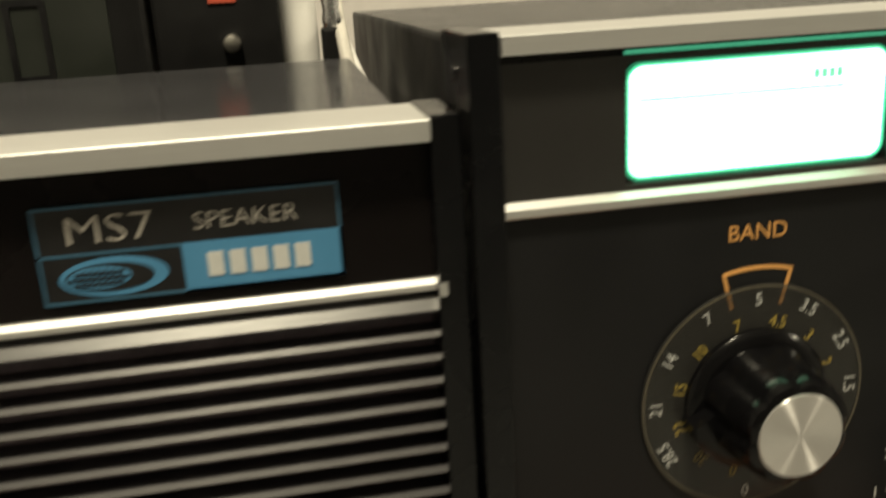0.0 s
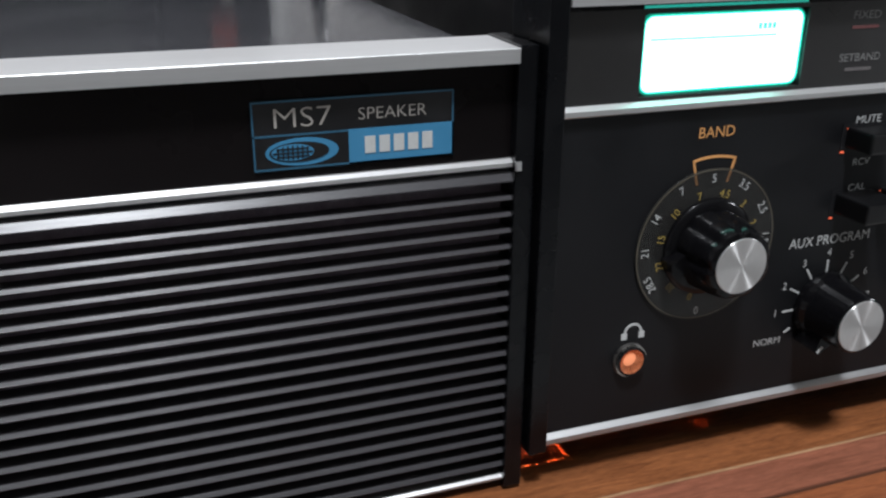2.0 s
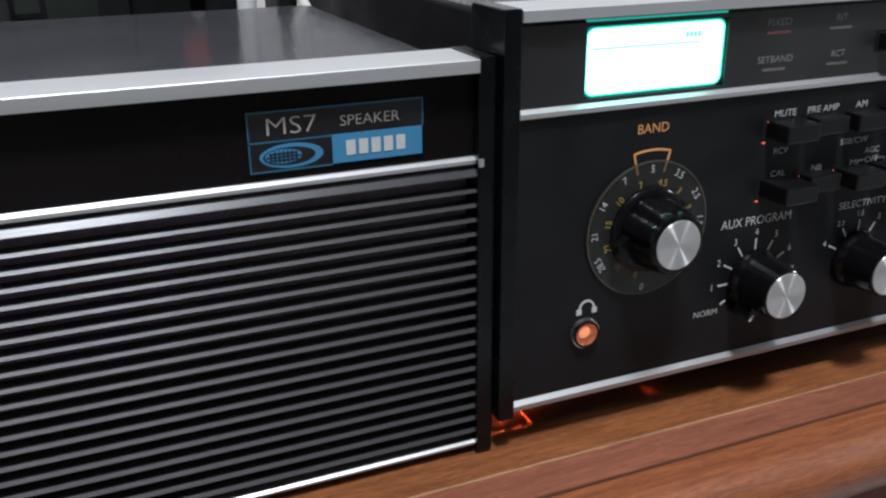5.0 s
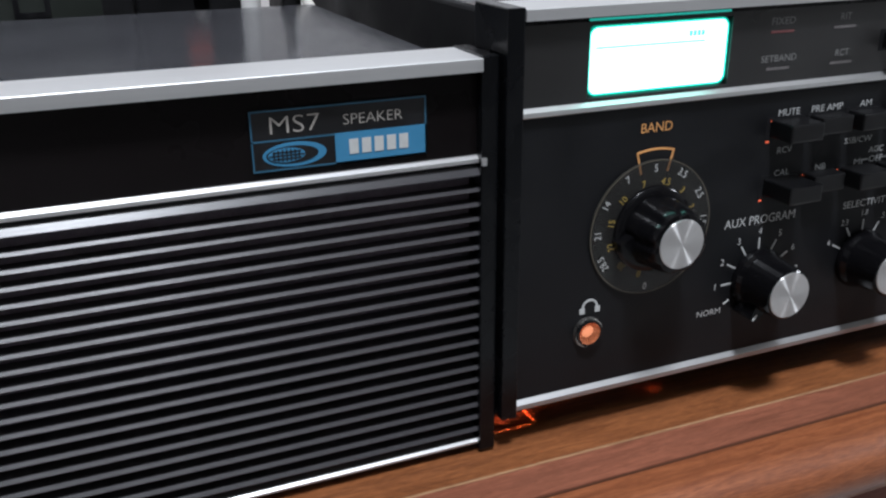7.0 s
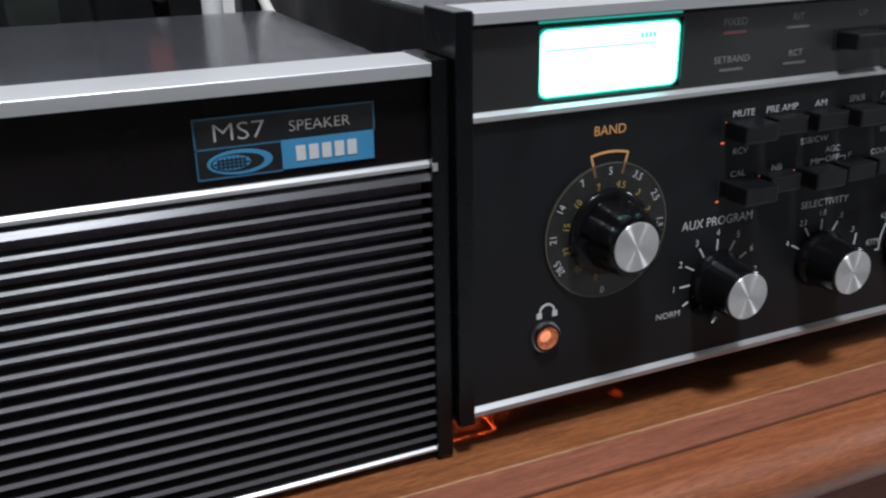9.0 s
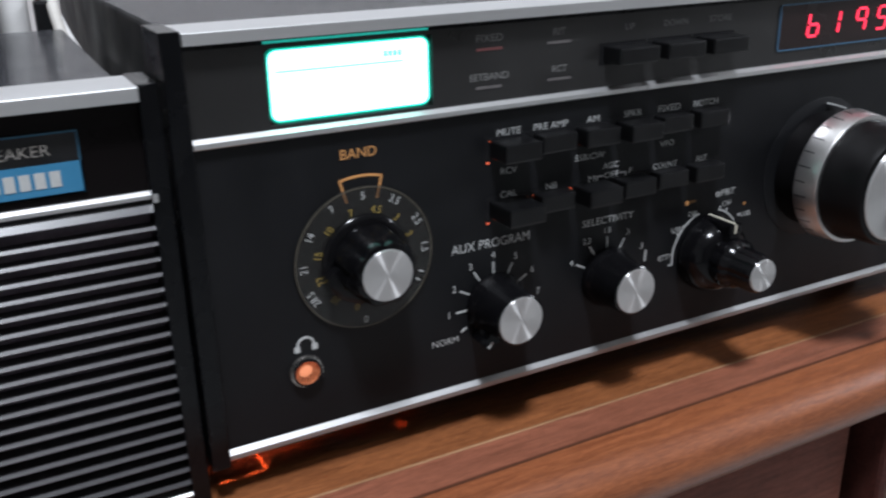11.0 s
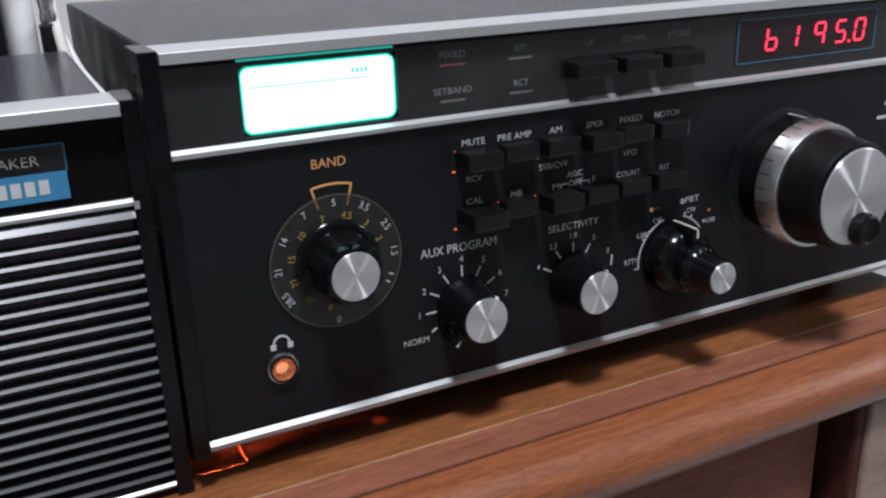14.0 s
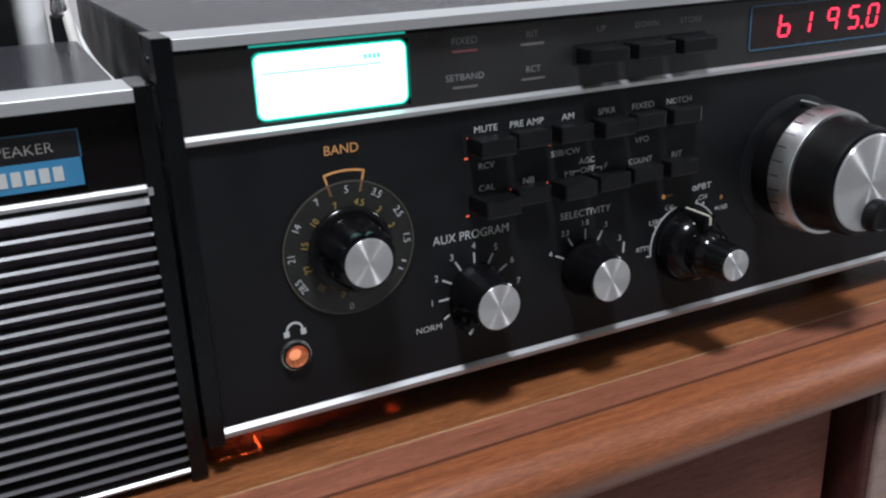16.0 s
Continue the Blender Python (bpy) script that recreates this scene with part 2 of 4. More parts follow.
def box(x0, x1, y0, y1, z0, z1, bevel=0.0, seg=2, bm=None):
    own = bmesh.new()
    v = [own.verts.new((x, y, z)) for z in (z0, z1) for y in (y0, y1) for x in (x0, x1)]
    for f in ((0, 2, 3, 1), (4, 5, 7, 6), (0, 1, 5, 4), (2, 6, 7, 3), (0, 4, 6, 2), (1, 3, 7, 5)):
        own.faces.new([v[i] for i in f])
    if bevel:
        bmesh.ops.bevel(own, geom=list(own.edges), offset=bevel, segments=seg, affect="EDGES", profile=0.6)
    if bm is None:
        return own
    me = bpy.data.meshes.new("joined")
    own.to_mesh(me)
    own.free()
    bm.from_mesh(me)
    bpy.data.meshes.remove(me)
    return bm


def prism(outline, x0, x1):
    """An outline of (y, z) drawn out along x."""
    bm = bmesh.new()
    a, b = ([bm.verts.new((x, y, z)) for y, z in outline] for x in (x0, x1))
    n = len(outline)
    for i in range(n):
        bm.faces.new((a[i], a[(i + 1) % n], b[(i + 1) % n], b[i]))
    bm.faces.new(a[::-1])
    bm.faces.new(b)
    return bm


def slab(outline, y0, y1):
    """An outline of (x, z) drawn out along y."""
    bm = bmesh.new()
    a, b = ([bm.verts.new((x, y, z)) for x, z in outline] for y in (y0, y1))
    n = len(outline)
    for i in range(n):
        bm.faces.new((a[i], a[(i + 1) % n], b[(i + 1) % n], b[i]))
    bm.faces.new(a[::-1])
    bm.faces.new(b)
    return bm


def rounded(x0, x1, z0, z1, r, n=5):
    out = []
    for cx, cz, a0 in ((x1 - r, z1 - r, 0), (x0 + r, z1 - r, 90), (x0 + r, z0 + r, 180), (x1 - r, z0 + r, 270)):
        for i in range(n + 1):
            a = radians(a0 + 90 * i / n)
            out.append((cx + r * math.cos(a), cz + r * math.sin(a)))
    return out


def frame_line(x0, x1, z0, z1, r, w, y0, y1):
    """A thin rounded frame, as printed or engraved round a window."""
    bm = bmesh.new()
    o, i = rounded(x0, x1, z0, z1, r), rounded(x0 + w, x1 - w, z0 + w, z1 - w, max(r - w, w * 0.3))
    rings = [[bm.verts.new((x, y, z)) for x, z in ring] for ring, y in ((o, y0), (i, y0), (i, y1), (o, y1))]
    n = len(o)
    for k in range(4):
        a, b = rings[k], rings[(k + 1) % 4]
        for j in range(n):
            bm.faces.new((a[j], a[(j + 1) % n], b[(j + 1) % n], b[j]))
    return bm


def holed_plate(x0, x1, z0, z1, hx0, hx1, hz0, hz1, y0, y1):
    bm = bmesh.new()
    o, i = [(x0, z0), (x1, z0), (x1, z1), (x0, z1)], [(hx0, hz0), (hx1, hz0), (hx1, hz1), (hx0, hz1)]
    rings = [[bm.verts.new((x, y, z)) for x, z in ring] for ring, y in ((o, y0), (i, y0), (i, y1), (o, y1))]
    for k in range(4):
        a, b = rings[k], rings[(k + 1) % 4]
        for j in range(4):
            bm.faces.new((a[j], a[(j + 1) % 4], b[(j + 1) % 4], b[j]))
    return bm


def lathe(cx, cz, profile, seg=48, flute=0.0, flutes=0):
    """Profile of (radius, y) turned round an axis along y at (cx, cz), closed at both ends; flutes cut its sides."""
    bm = bmesh.new()
    rings = []
    for r, y in profile:
        ring = []
        for i in range(seg):
            a = 2 * math.pi * i / seg
            rr = r
            if flutes:
                rr = r * (1 - flute * (0.5 + 0.5 * math.cos(flutes * a)) ** 3)
            ring.append(bm.verts.new((cx + rr * math.cos(a), y, cz + rr * math.sin(a))))
        rings.append(ring)
    for a, b in zip(rings, rings[1:]):
        for i in range(seg):
            bm.faces.new((a[i], a[(i + 1) % seg], b[(i + 1) % seg], b[i]))
    bm.faces.new(rings[0])
    bm.faces.new(rings[-1][::-1])
    return bm


def ring_of(cx, cz, r_in, r_out, y0, y1, seg=40):
    bm = bmesh.new()
    rings = []
    for r, y in ((r_in, y0), (r_out, y0), (r_out, y1), (r_in, y1)):
        rings.append([bm.verts.new((cx + r * math.cos(2 * math.pi * i / seg), y, cz + r * math.sin(2 * math.pi * i / seg))) for i in range(seg)])
    for k in range(4):
        a, b = rings[k], rings[(k + 1) % 4]
        for i in range(seg):
            bm.faces.new((a[i], a[(i + 1) % seg], b[(i + 1) % seg], b[i]))
    return bm


def arc(cx, cz, r, w, a0, a1, y0, y1, n=16):
    """A strip of width w along a circle from a0 to a1, degrees clockwise from the top."""
    outer = [(cx + (r + w / 2) * math.sin(radians(a0 + (a1 - a0) * i / n)), cz + (r + w / 2) * math.cos(radians(a0 + (a1 - a0) * i / n))) for i in range(n + 1)]
    inner = [(cx + (r - w / 2) * math.sin(radians(a0 + (a1 - a0) * i / n)), cz + (r - w / 2) * math.cos(radians(a0 + (a1 - a0) * i / n))) for i in range(n + 1)]
    return slab(outer + inner[::-1], y0, y1)


def stroke(xa, za, xb, zb, w, y0, y1):
    d = Vector((xb - xa, zb - za)).normalized()
    nx, nz = -d.y * w / 2, d.x * w / 2
    return slab([(xa + nx, za + nz), (xb + nx, zb + nz), (xb - nx, zb - nz), (xa - nx, za - nz)], y0, y1)


def tube(points, r, sides=10):
    """A round cable along a smooth line through the points."""
    pts = [Vector(p) for p in points]
    line = []
    for i in range(len(pts) - 1):
        p0, p1, p2, p3 = pts[max(i - 1, 0)], pts[i], pts[i + 1], pts[min(i + 2, len(pts) - 1)]
        for k in range(8):
            t = k / 8
            line.append(0.5 * (2 * p1 + (p2 - p0) * t + (2 * p0 - 5 * p1 + 4 * p2 - p3) * t * t + (3 * p1 - p0 - 3 * p2 + p3) * t ** 3))
    line.append(pts[-1])
    bm = bmesh.new()
    rings = []
    for i, p in enumerate(line):
        d = (line[min(i + 1, len(line) - 1)] - line[max(i - 1, 0)]).normalized()
        u = d.orthogonal().normalized() if i == 0 else (u - d * u.dot(d)).normalized()
        v = d.cross(u)
        rings.append([bm.verts.new(p + r * (math.cos(2 * math.pi * k / sides) * u + math.sin(2 * math.pi * k / sides) * v)) for k in range(sides)])
    for a, b in zip(rings, rings[1:]):
        for k in range(sides):
            bm.faces.new((a[k], a[(k + 1) % sides], b[(k + 1) % sides], b[k]))
    bm.faces.new(rings[0])
    bm.faces.new(rings[-1][::-1])
    return bm


def lettering(words, x, z, height, y, mat, parent, width=0.0, turn=0.0, bold=0.0, name="lettering", label=""):
    """Printed words centred at (x, z) on a surface that faces the front; turn in degrees clockwise."""
    cu = bpy.data.curves.new("words", "FONT")
    cu.body, cu.size, cu.resolution_u, cu.offset = words, 1.0, 3, bold
    tmp = bpy.data.objects.new("words", cu)
    scene.collection.objects.link(tmp)
    bpy.context.view_layer.update()
    me = bpy.data.meshes.new_from_object(tmp)
    bpy.data.objects.remove(tmp)
    bpy.data.curves.remove(cu)
    xs, ys = [v.co.x for v in me.vertices], [v.co.y for v in me.vertices]
    mx, my = (min(xs) + max(xs)) / 2, (min(ys) + max(ys)) / 2
    k = height / (max(ys) - min(ys))
    kx = width / (max(xs) - min(xs)) if width else k * 0.92
    c, s = math.cos(radians(turn)), math.sin(radians(turn))
    for v in me.vertices:
        a, b = (v.co.x - mx) * kx, (v.co.y - my) * k
        v.co = (x + a * c + b * s, y, z - a * s + b * c)
    me.materials.clear()
    me.materials.append(mat)
    me.name = name
    ob = new(name, me)
    ob.parent = parent
    ob.matrix_parent_inverse = Matrix.Translation(-parent.matrix_basis.translation) if parent.type == "EMPTY" else Matrix()
    if label:
        ob["label"] = label
    return ob


# ---- room ----
def room():
    w, e, s, n, lo, hi = -2.2, 2.0, -2.6, 0.62, -0.75, 1.66
    tagged(part("floor", box(w, e, s, n, lo - 0.05, lo), M_FLOOR), "pale glossy tiled floor beside the desk", "floor", kind="structure")
    tagged(part("ceiling", box(w, e, s, n, hi, hi + 0.05), M_CEILING), "plain white ceiling over the desk", "ceiling", kind="structure")
    for name, b in (("wall_north", (w, e, n, n + 0.1, lo, hi)), ("wall_south", (w, e, s - 0.1, s, lo, hi)),
                    ("wall_west", (w - 0.1, w, s, n, lo, hi)), ("wall_east", (e, e + 0.1, s, n, lo, hi))):
        # the unseen south wall is darkened to cut its light on the panels
        dim = name == "wall_south"
        tagged(part(name, box(*b), M_WALL_DIM if dim else M_WALL), "unseen plain wall darkened to dim reflections in the panels" if dim else "plain beige painted wall of the room", "wall", kind="structure")


room()


# ---- desk ----
def desk():
    d = thing("desk", (0, 0.2, -0.75), "polished brown wooden desk with rounded edge and pale inlay", "desk")
    x0, x1 = -0.75, 0.298
    part("desktop", box(x0, x1, -0.0106, 0.56, -0.02, 0.0), M_DESK, d, "brown veneered top with long grain")
    part("inlay_line", box(x0, x1, -0.0115, -0.0106, -0.02, 0.0002), M_INLAY, d, "thin pale inlay line")
    part("edge_band", box(x0, x1, -0.0241, -0.0115, -0.02, 0.0001, 0.0), M_BAND, d, "reddish brown crossband")
    part("groove_wall", box(x0, x1, -0.0243, -0.0241, -0.02, -0.0003), M_GROOVE, d)
    part("groove", box(x0, x1, -0.0255, -0.0243, -0.02, -0.0011), M_GROOVE, d, "narrow dark groove")
    r = 0.0105
    out = [(-0.0255, 0.0)] + [(-0.0325 - r * math.sin(radians(a)), -r + r * math.cos(radians(a))) for a in range(0, 181, 12)] + [(-0.0255, -2 * r)]
    part("rounded_edge", prism(out, x0, x1), M_EDGE, d, "rounded solid wood front edge", True)
    part("drawer_front", box(x0, 0.2180, -0.027, -0.012, -0.20, -0.0215, 0.001), M_DRAWER, d, "flat dark brown drawer front")
    # rebate and rail carry the shade beside the side panel in their colour
    part("rebate", box(0.2183, 0.2298, -0.010, 0.0, -0.70, -0.0215), M_DRAWER_SHADE, d, "recessed rebate with shade painted into its colour")
    part("shaded_stile", box(0.2300, 0.2348, -0.0345, 0.0, -0.70, -0.0215, 0.002), M_DRAWER_SHADE, d, "upright rail in darkened colour for the panel's shaded side")
    part("side_panel", box(0.2350, 0.2530, -0.0360, 0.52, -0.75, -0.0215, 0.0012), M_LEG, d, "pale brown upright side panel")
    part("lower_front", box(x0, 0.2180, -0.020, -0.006, -0.70, -0.204, 0.001), M_DRAWER, d)
    part("far_side_panel", box(x0, x0 + 0.02, -0.02, 0.52, -0.75, -0.0215, 0.001), M_DRAWER, d)


desk()


# ---- shared cabinet pieces ----
def cover(x0, x1, z0, z1, back, drop, parent, skew=0.0, out=0.0):
    """A folded sheet cover set a little below the trim: a flat top that falls slightly to the back, and upright sides that stand out at the foot."""
    y0 = 0.0120
    bm = bmesh.new()
    a, b = ([bm.verts.new((x, y, z1 - d)) for x in (x0 + k, x1 - k)] for y, d, k in ((y0, 0.0, 0.0), (back, drop, skew)))
    bm.faces.new((a[0], a[1], b[1], b[0]))
    bmesh.ops.solidify(bm, geom=list(bm.faces), thickness=0.0008)
    part("top_cover", bm, M_COVER, parent, "charcoal painted sheet metal top")
    for side in (0, 1):
        bm = bmesh.new()
        rows = []
        for y, d, k in ((y0, 0.0, 0.0), (back, drop, skew)):
            top = z1 - d - 0.0001
            e = x0 + k
            pts = [(e - 0.0010 - out, z0), (e - 0.0010 - out, z0 + 0.034), (e - 0.0010, z0 + 0.046), (e - 0.0010, top - 0.0014), (e - 0.0007, top - 0.0005), (e - 0.0001, top)]
            pts += [(e - 0.0001, top - 0.0008), (e - 0.0002, z0 + 0.046), (e - 0.0002 - out, z0 + 0.034), (e - 0.0002 - out, z0)]
            rows.append([bm.verts.new((x if side == 0 else x0 + x1 - x, y, z)) for x, z in pts])
        n = len(rows[0])
        for i in range(n):
            bm.faces.new((rows[0][i], rows[0][(i + 1) % n], rows[1][(i + 1) % n], rows[1][i]))
        bm.faces.new(rows[0])
        bm.faces.new(rows[1][::-1])
        part("side_cover", bm, M_SIDE, parent, "black painted side")
    part("back_plate", box(x0 + skew + 0.0002, x1 - skew - 0.0002, back - 0.0015, back - 0.0002, z0, z1 - drop - 0.0012), M_SIDE, parent)


def top_trim(x0, x1, y0, y1, z0, z1, parent):
    """The bevelled aluminium bar along the top of a front."""
    b = 0.0001
    bm = prism([(y0, z0), (y0, z1 - b), (y0 + b, z1), (y1, z1 + 0.0001), (y1, z0)], x0, x1)
    part("top_trim", bm, M_ALU, parent, "satin aluminium top trim bar")


def strip(name, x0, x1, y0, y1, z0, z1, parent, mat):
    h = z1 - z0
    bm = prism([(y1, z0), (y0 + 0.0002, z0), (y0, z0 + h * 0.10), (y0, z0 + h * 0.58), (y0 + h * 0.50, z1 - 0.0001), (y0 + h * 0.60, z1), (y1, z1)], x0, x1)
    return part(name, bm, mat, parent, "narrow bright aluminium strip")


# ---- loudspeaker ----
def loudspeaker():
    sx0, sx1 = -0.2000, -0.0105
    sp = thing("loudspeaker", (-0.105, 0.06, 0.0), "black ribbed external loudspeaker box with aluminium trim beside the receiver", "loudspeaker")
    cover(sx0, sx1 - 0.0004, 0.0030, 0.1097, 0.172, 0.0016, sp, -0.0036)
    part("bottom_plate", box(sx0, sx1 - 0.002, 0.012, 0.168, 0.0022, 0.0030), M_SIDE, sp)
    for x0, x1 in ((sx1, sx1 + 0.0047), (sx0 - 0.0047, sx0)):
        part("side_plate", box(x0, x1, 0.0000, 0.0185, 0.0012, 0.1132, 0.0004), M_FLANGE, sp, "black side plate")
    top_trim(sx0, sx1, -0.0008, 0.0176, 0.1096, 0.1128, sp)
    part("fascia", box(sx0, sx1, 0.0032, 0.0060, 0.0878, 0.1097), M_SPEAKER_PANEL, sp, "gloss black upper fascia")
    strip("middle_trim", sx0, sx1, 0.0016, 0.0050, 0.0861, 0.0880, sp, M_ALU_BRIGHT)
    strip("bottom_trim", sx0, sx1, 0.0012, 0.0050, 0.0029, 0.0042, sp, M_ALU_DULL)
    part("trim_end", box(sx1, sx1 + 0.0013, 0.0000 - 0.0006, 0.0002, 0.0858, 0.0878), M_ALU, sp)
    part("grille_backing", box(sx0, sx1, 0.0078, 0.0090, 0.0030, 0.0866), M_VOID, sp, "backing behind the ribs, lightened to lift the gaps")
    # wide lip under the middle trim
    part("grille_lip", prism([(0.0078, 0.0852), (0.0027, 0.0852), (0.0009, 0.0832), (0.0009, 0.0829), (0.0046, 0.0827), (0.0078, 0.0827)], sx0, sx1), M_RIB, sp)
    first = None
    n, top, pitch = 19, 0.0788, 0.003970
    for i in range(n):
        if first is None:
            first = part("rib", prism([(0.0077, -0.0001), (0.0020, 0.0007), (0.0018, 0.0006), (0.0012, -0.0001), (0.0013, -0.0003), (0.0030, -0.0008), (0.0077, -0.0009)], sx0, sx1), M_RIB, sp, "grey louvre rib")
            first.location.z = top
        else:
            o = first.copy()
            scene.collection.objects.link(o)
            o.location.z = top - i * pitch
    for x in (sx0 + 0.02, sx1 - 0.02):
        for y in (0.03, 0.15):
            part("rubber_foot", box(x - 0.006, x + 0.006, y - 0.006, y + 0.006, 0.0, 0.0024, 0.0006), M_RUBBER, sp)
    # badge
    bx0, bx1, bz0, bz1, y = -0.0672, -0.0242, 0.0900, 0.1044, 0.0030
    badge = part("badge", box(bx0, bx1, y - 0.0002, 0.0032, bz0, bz1), M_BADGE, sp, "black and blue printed name badge")
    ink0, ink1 = y - 0.00035, y - 0.0002
    part("badge_frame", frame_line(bx0, bx1, bz0, bz1, 0.0002, 0.0004, ink0, ink1), M_BLUE_LINE, badge)
    xm, zm = -0.0474, 0.0972
    part("badge_line", box(bx0, xm, ink0, ink1, zm - 0.0002, zm + 0.0002), M_BLUE_LINE, badge)
    part("blue_field", box(xm, bx1, ink0, ink1, bz0, zm + 0.0002), M_BLUE, badge)
    yt = ink0 - 0.00008
    lettering("MS7", -0.0568, 0.1008, 0.0040, yt, M_BADGE_INK, badge, width=0.0118, bold=-0.012)
    lettering("SPEAKER", -0.0378, 0.1006, 0.0025, yt, M_BADGE_INK, badge, width=0.0148, bold=-0.012)
    # maker's mark: five plain white blocks and a plain swirl
    for i in range(5):
        w = 0.0158 / 5
        x = -0.0440 + i * w
        part("mark_block", box(x, x + w * 0.72, yt - 0.00005, ink0, 0.0921, 0.0957), M_WHITE, badge)
    cx, cz = -0.0572, 0.0936

    def oval(px, rx, rz, y0, y1, a0=0, a1=360, n=32):
        return slab([(px + rx * math.cos(radians(a0 + (a1 - a0) * k / n)), cz + rz * math.sin(radians(a0 + (a1 - a0) * k / n))) for k in range(n)], y0, y1)
    part("mark_oval", oval(cx, 0.0076, 0.0029, ink0, ink1), M_BLUE, badge)
    part("mark_oval", oval(cx - 0.0006, 0.0062, 0.0021, ink0 - 0.0001, ink0), M_BADGE, badge)
    part("mark_oval", oval(cx - 0.0020, 0.0044, 0.0017, ink0 - 0.0002, ink0 - 0.0001), M_BLUE, badge)
    for k in range(-3, 4):
        h = 0.0015 * math.sqrt(1 - (k / 4.2) ** 2)
        x = cx - 0.0020 + k * 0.0010
        part("mark_line", box(x - 0.00016, x + 0.00016, ink0 - 0.0003, ink0 - 0.0002, cz - h, cz + h), M_BADGE, badge)
    for z, w in ((-0.0008, 0.0034), (0.0, 0.0042), (0.0008, 0.0034)):
        part("mark_line", box(cx - 0.0020 - w, cx - 0.0020 + w, ink0 - 0.00034, ink0 - 0.0003, cz + z - 0.00014, cz + z + 0.00014), M_BADGE, badge)



loudspeaker()


# ---- receiver ----
W = 0.322
rx = thing("radio_receiver", (0.16, 0.12, 0.0), "black shortwave radio receiver with aluminium trim and lit green meter", "radio receiver")
cover(0.0032, W - 0.0032, 0.0118, 0.1212, 0.340, 0.0042, rx, 0.0085, 0.0074)
for x0, x1 in ((-0.0051, -0.0003), (W + 0.0003, W + 0.0051)):
    part("side_plate", box(x0, x1, -0.0028, 0.0165, 0.0112, 0.1244, 0.0004), M_FLANGE, rx, "black enamelled side plate")
part("side_screw", (lambda b: (bmesh.ops.rotate(b, verts=b.verts, matrix=Matrix.Rotation(radians(90), 3, "Z"), cent=(0, 0, 0)), bmesh.ops.translate(b, verts=b.verts, vec=(-0.0052, 0.0060, 0.1185)), b)[2])(lathe(0, 0, [(0.0013, -0.0002), (0.0013, 0.0001), (0.0007, 0.0002)], 16)), M_FLANGE, rx)
top_trim(0, W, -0.0026, 0.0165, 0.1210, 0.1238, rx)
part("under_trim", box(0, W, 0.0000, 0.0040, 0.1196, 0.1210), M_FLANGE, rx)
upper = part("upper_panel", holed_plate(0, W, 0.0990, 0.1196, 0.0194, 0.0637, 0.1001, 0.1186, 0.0, 0.0030), M_UPPER, rx, "smoked dark upper panel")
panel = part("lower_panel", box(0, W, 0.0, 0.0030, 0.0150, 0.0970), M_PANEL, rx, "matt black lower control panel")
strip("middle_trim", 0, W, -0.0014, 0.0020, 0.0968, 0.0992, rx, M_ALU_BRIGHT)
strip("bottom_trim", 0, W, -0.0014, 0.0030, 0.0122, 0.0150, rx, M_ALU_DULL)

# bottom plate with added narrow slots that shape the lamps' light on the desk
LZ, SZ = 0.034, 0.0124


def slot_point(tx, ty, lx, ly):
    k = (LZ - SZ) / LZ
    return lx + (tx - lx) * k, ly + (ty - ly) * k


cx1, cy1 = slot_point(0.0122, 0.0085, 0.004, 0.022)
sx, sy = slot_point(-0.010, 0.0085, 0.004, 0.022)[0], slot_point(0.0, 0.030, 0.004, 0.022)[1]
hx, hy = slot_point(0.0560, 0.0075, 0.050, 0.024)[0], cy1 + 0.0020
g = 0.0005
bp = bmesh.new()
for b in ((-0.004, W, 0.003, cy1 - g), (-0.004, cx1 - g, cy1, sy), (cx1, hx - 0.0011, cy1, sy), (hx + 0.0011, W, cy1, sy),
          (cx1 - g, hx - 0.0011, cy1 - g, cy1), (hx - 0.0011, hx + 0.0011, hy + 0.0016, sy), (hx - 0.0011, hx + 0.0011, cy1, hy - 0.0012),
          (hx - 0.0011, W, cy1 - g, cy1), (0.0035, 0.0050, cy1 - g, cy1), (-0.004, W, sy, 0.0285), (-0.004, 0.004, 0.0285, 0.0330), (0.048, W, 0.0285, 0.0330), (-0.004, W, 0.0330, 0.298)):
    box(b[0], b[1], b[2], b[3], 0.0120, 0.0128, bm=bp)
part("bottom_plate", bp, M_SIDE, rx, "black bottom plate with added light slots")
# unseen baffles added to keep each lamp's light apart
part("lamp_baffle", box(0.026, 0.027, 0.004, 0.0280, 0.0128, 0.06), M_SIDE, rx)
part("lamp_baffle", box(-0.003, 0.09, 0.0276, 0.0282, 0.0128, 0.06), M_SIDE, rx)
for x in (0.030, W - 0.030):
    for y in (0.045, 0.26):
        part("foot", lathe(0, 0, [(0.009, 0), (0.0085, -0.0118)], 24), M_RUBBER, rx, "black rubber foot").matrix_basis = Matrix.Translation((x, y, 0)) @ Matrix.Rotation(radians(-90), 4, "X")

P0, P1 = -0.00018, 0.0002          # printed ink on the panels
INK = -0.00020


def say(words, x, z, h, mat=None, width=0.0, on=None, turn=0.0, y=INK):
    return lettering(words, x, z, h, y, mat or M_WHITE, on or panel, width, turn)


# lit meter
mt = part("meter_window", slab(rounded(0.0201, 0.0630, 0.1008, 0.1179, 0.0022), 0.0010, 0.0016), M_METER, rx, "brightly lit blue-green signal meter window")
# glowing rings stand in for meter light bleeding into the acrylic
part("meter_rim_glow", frame_line(0.0198, 0.0633, 0.1005, 0.1182, 0.0025, 0.0004, 0.0009, 0.0020), M_METER_EDGE, mt)
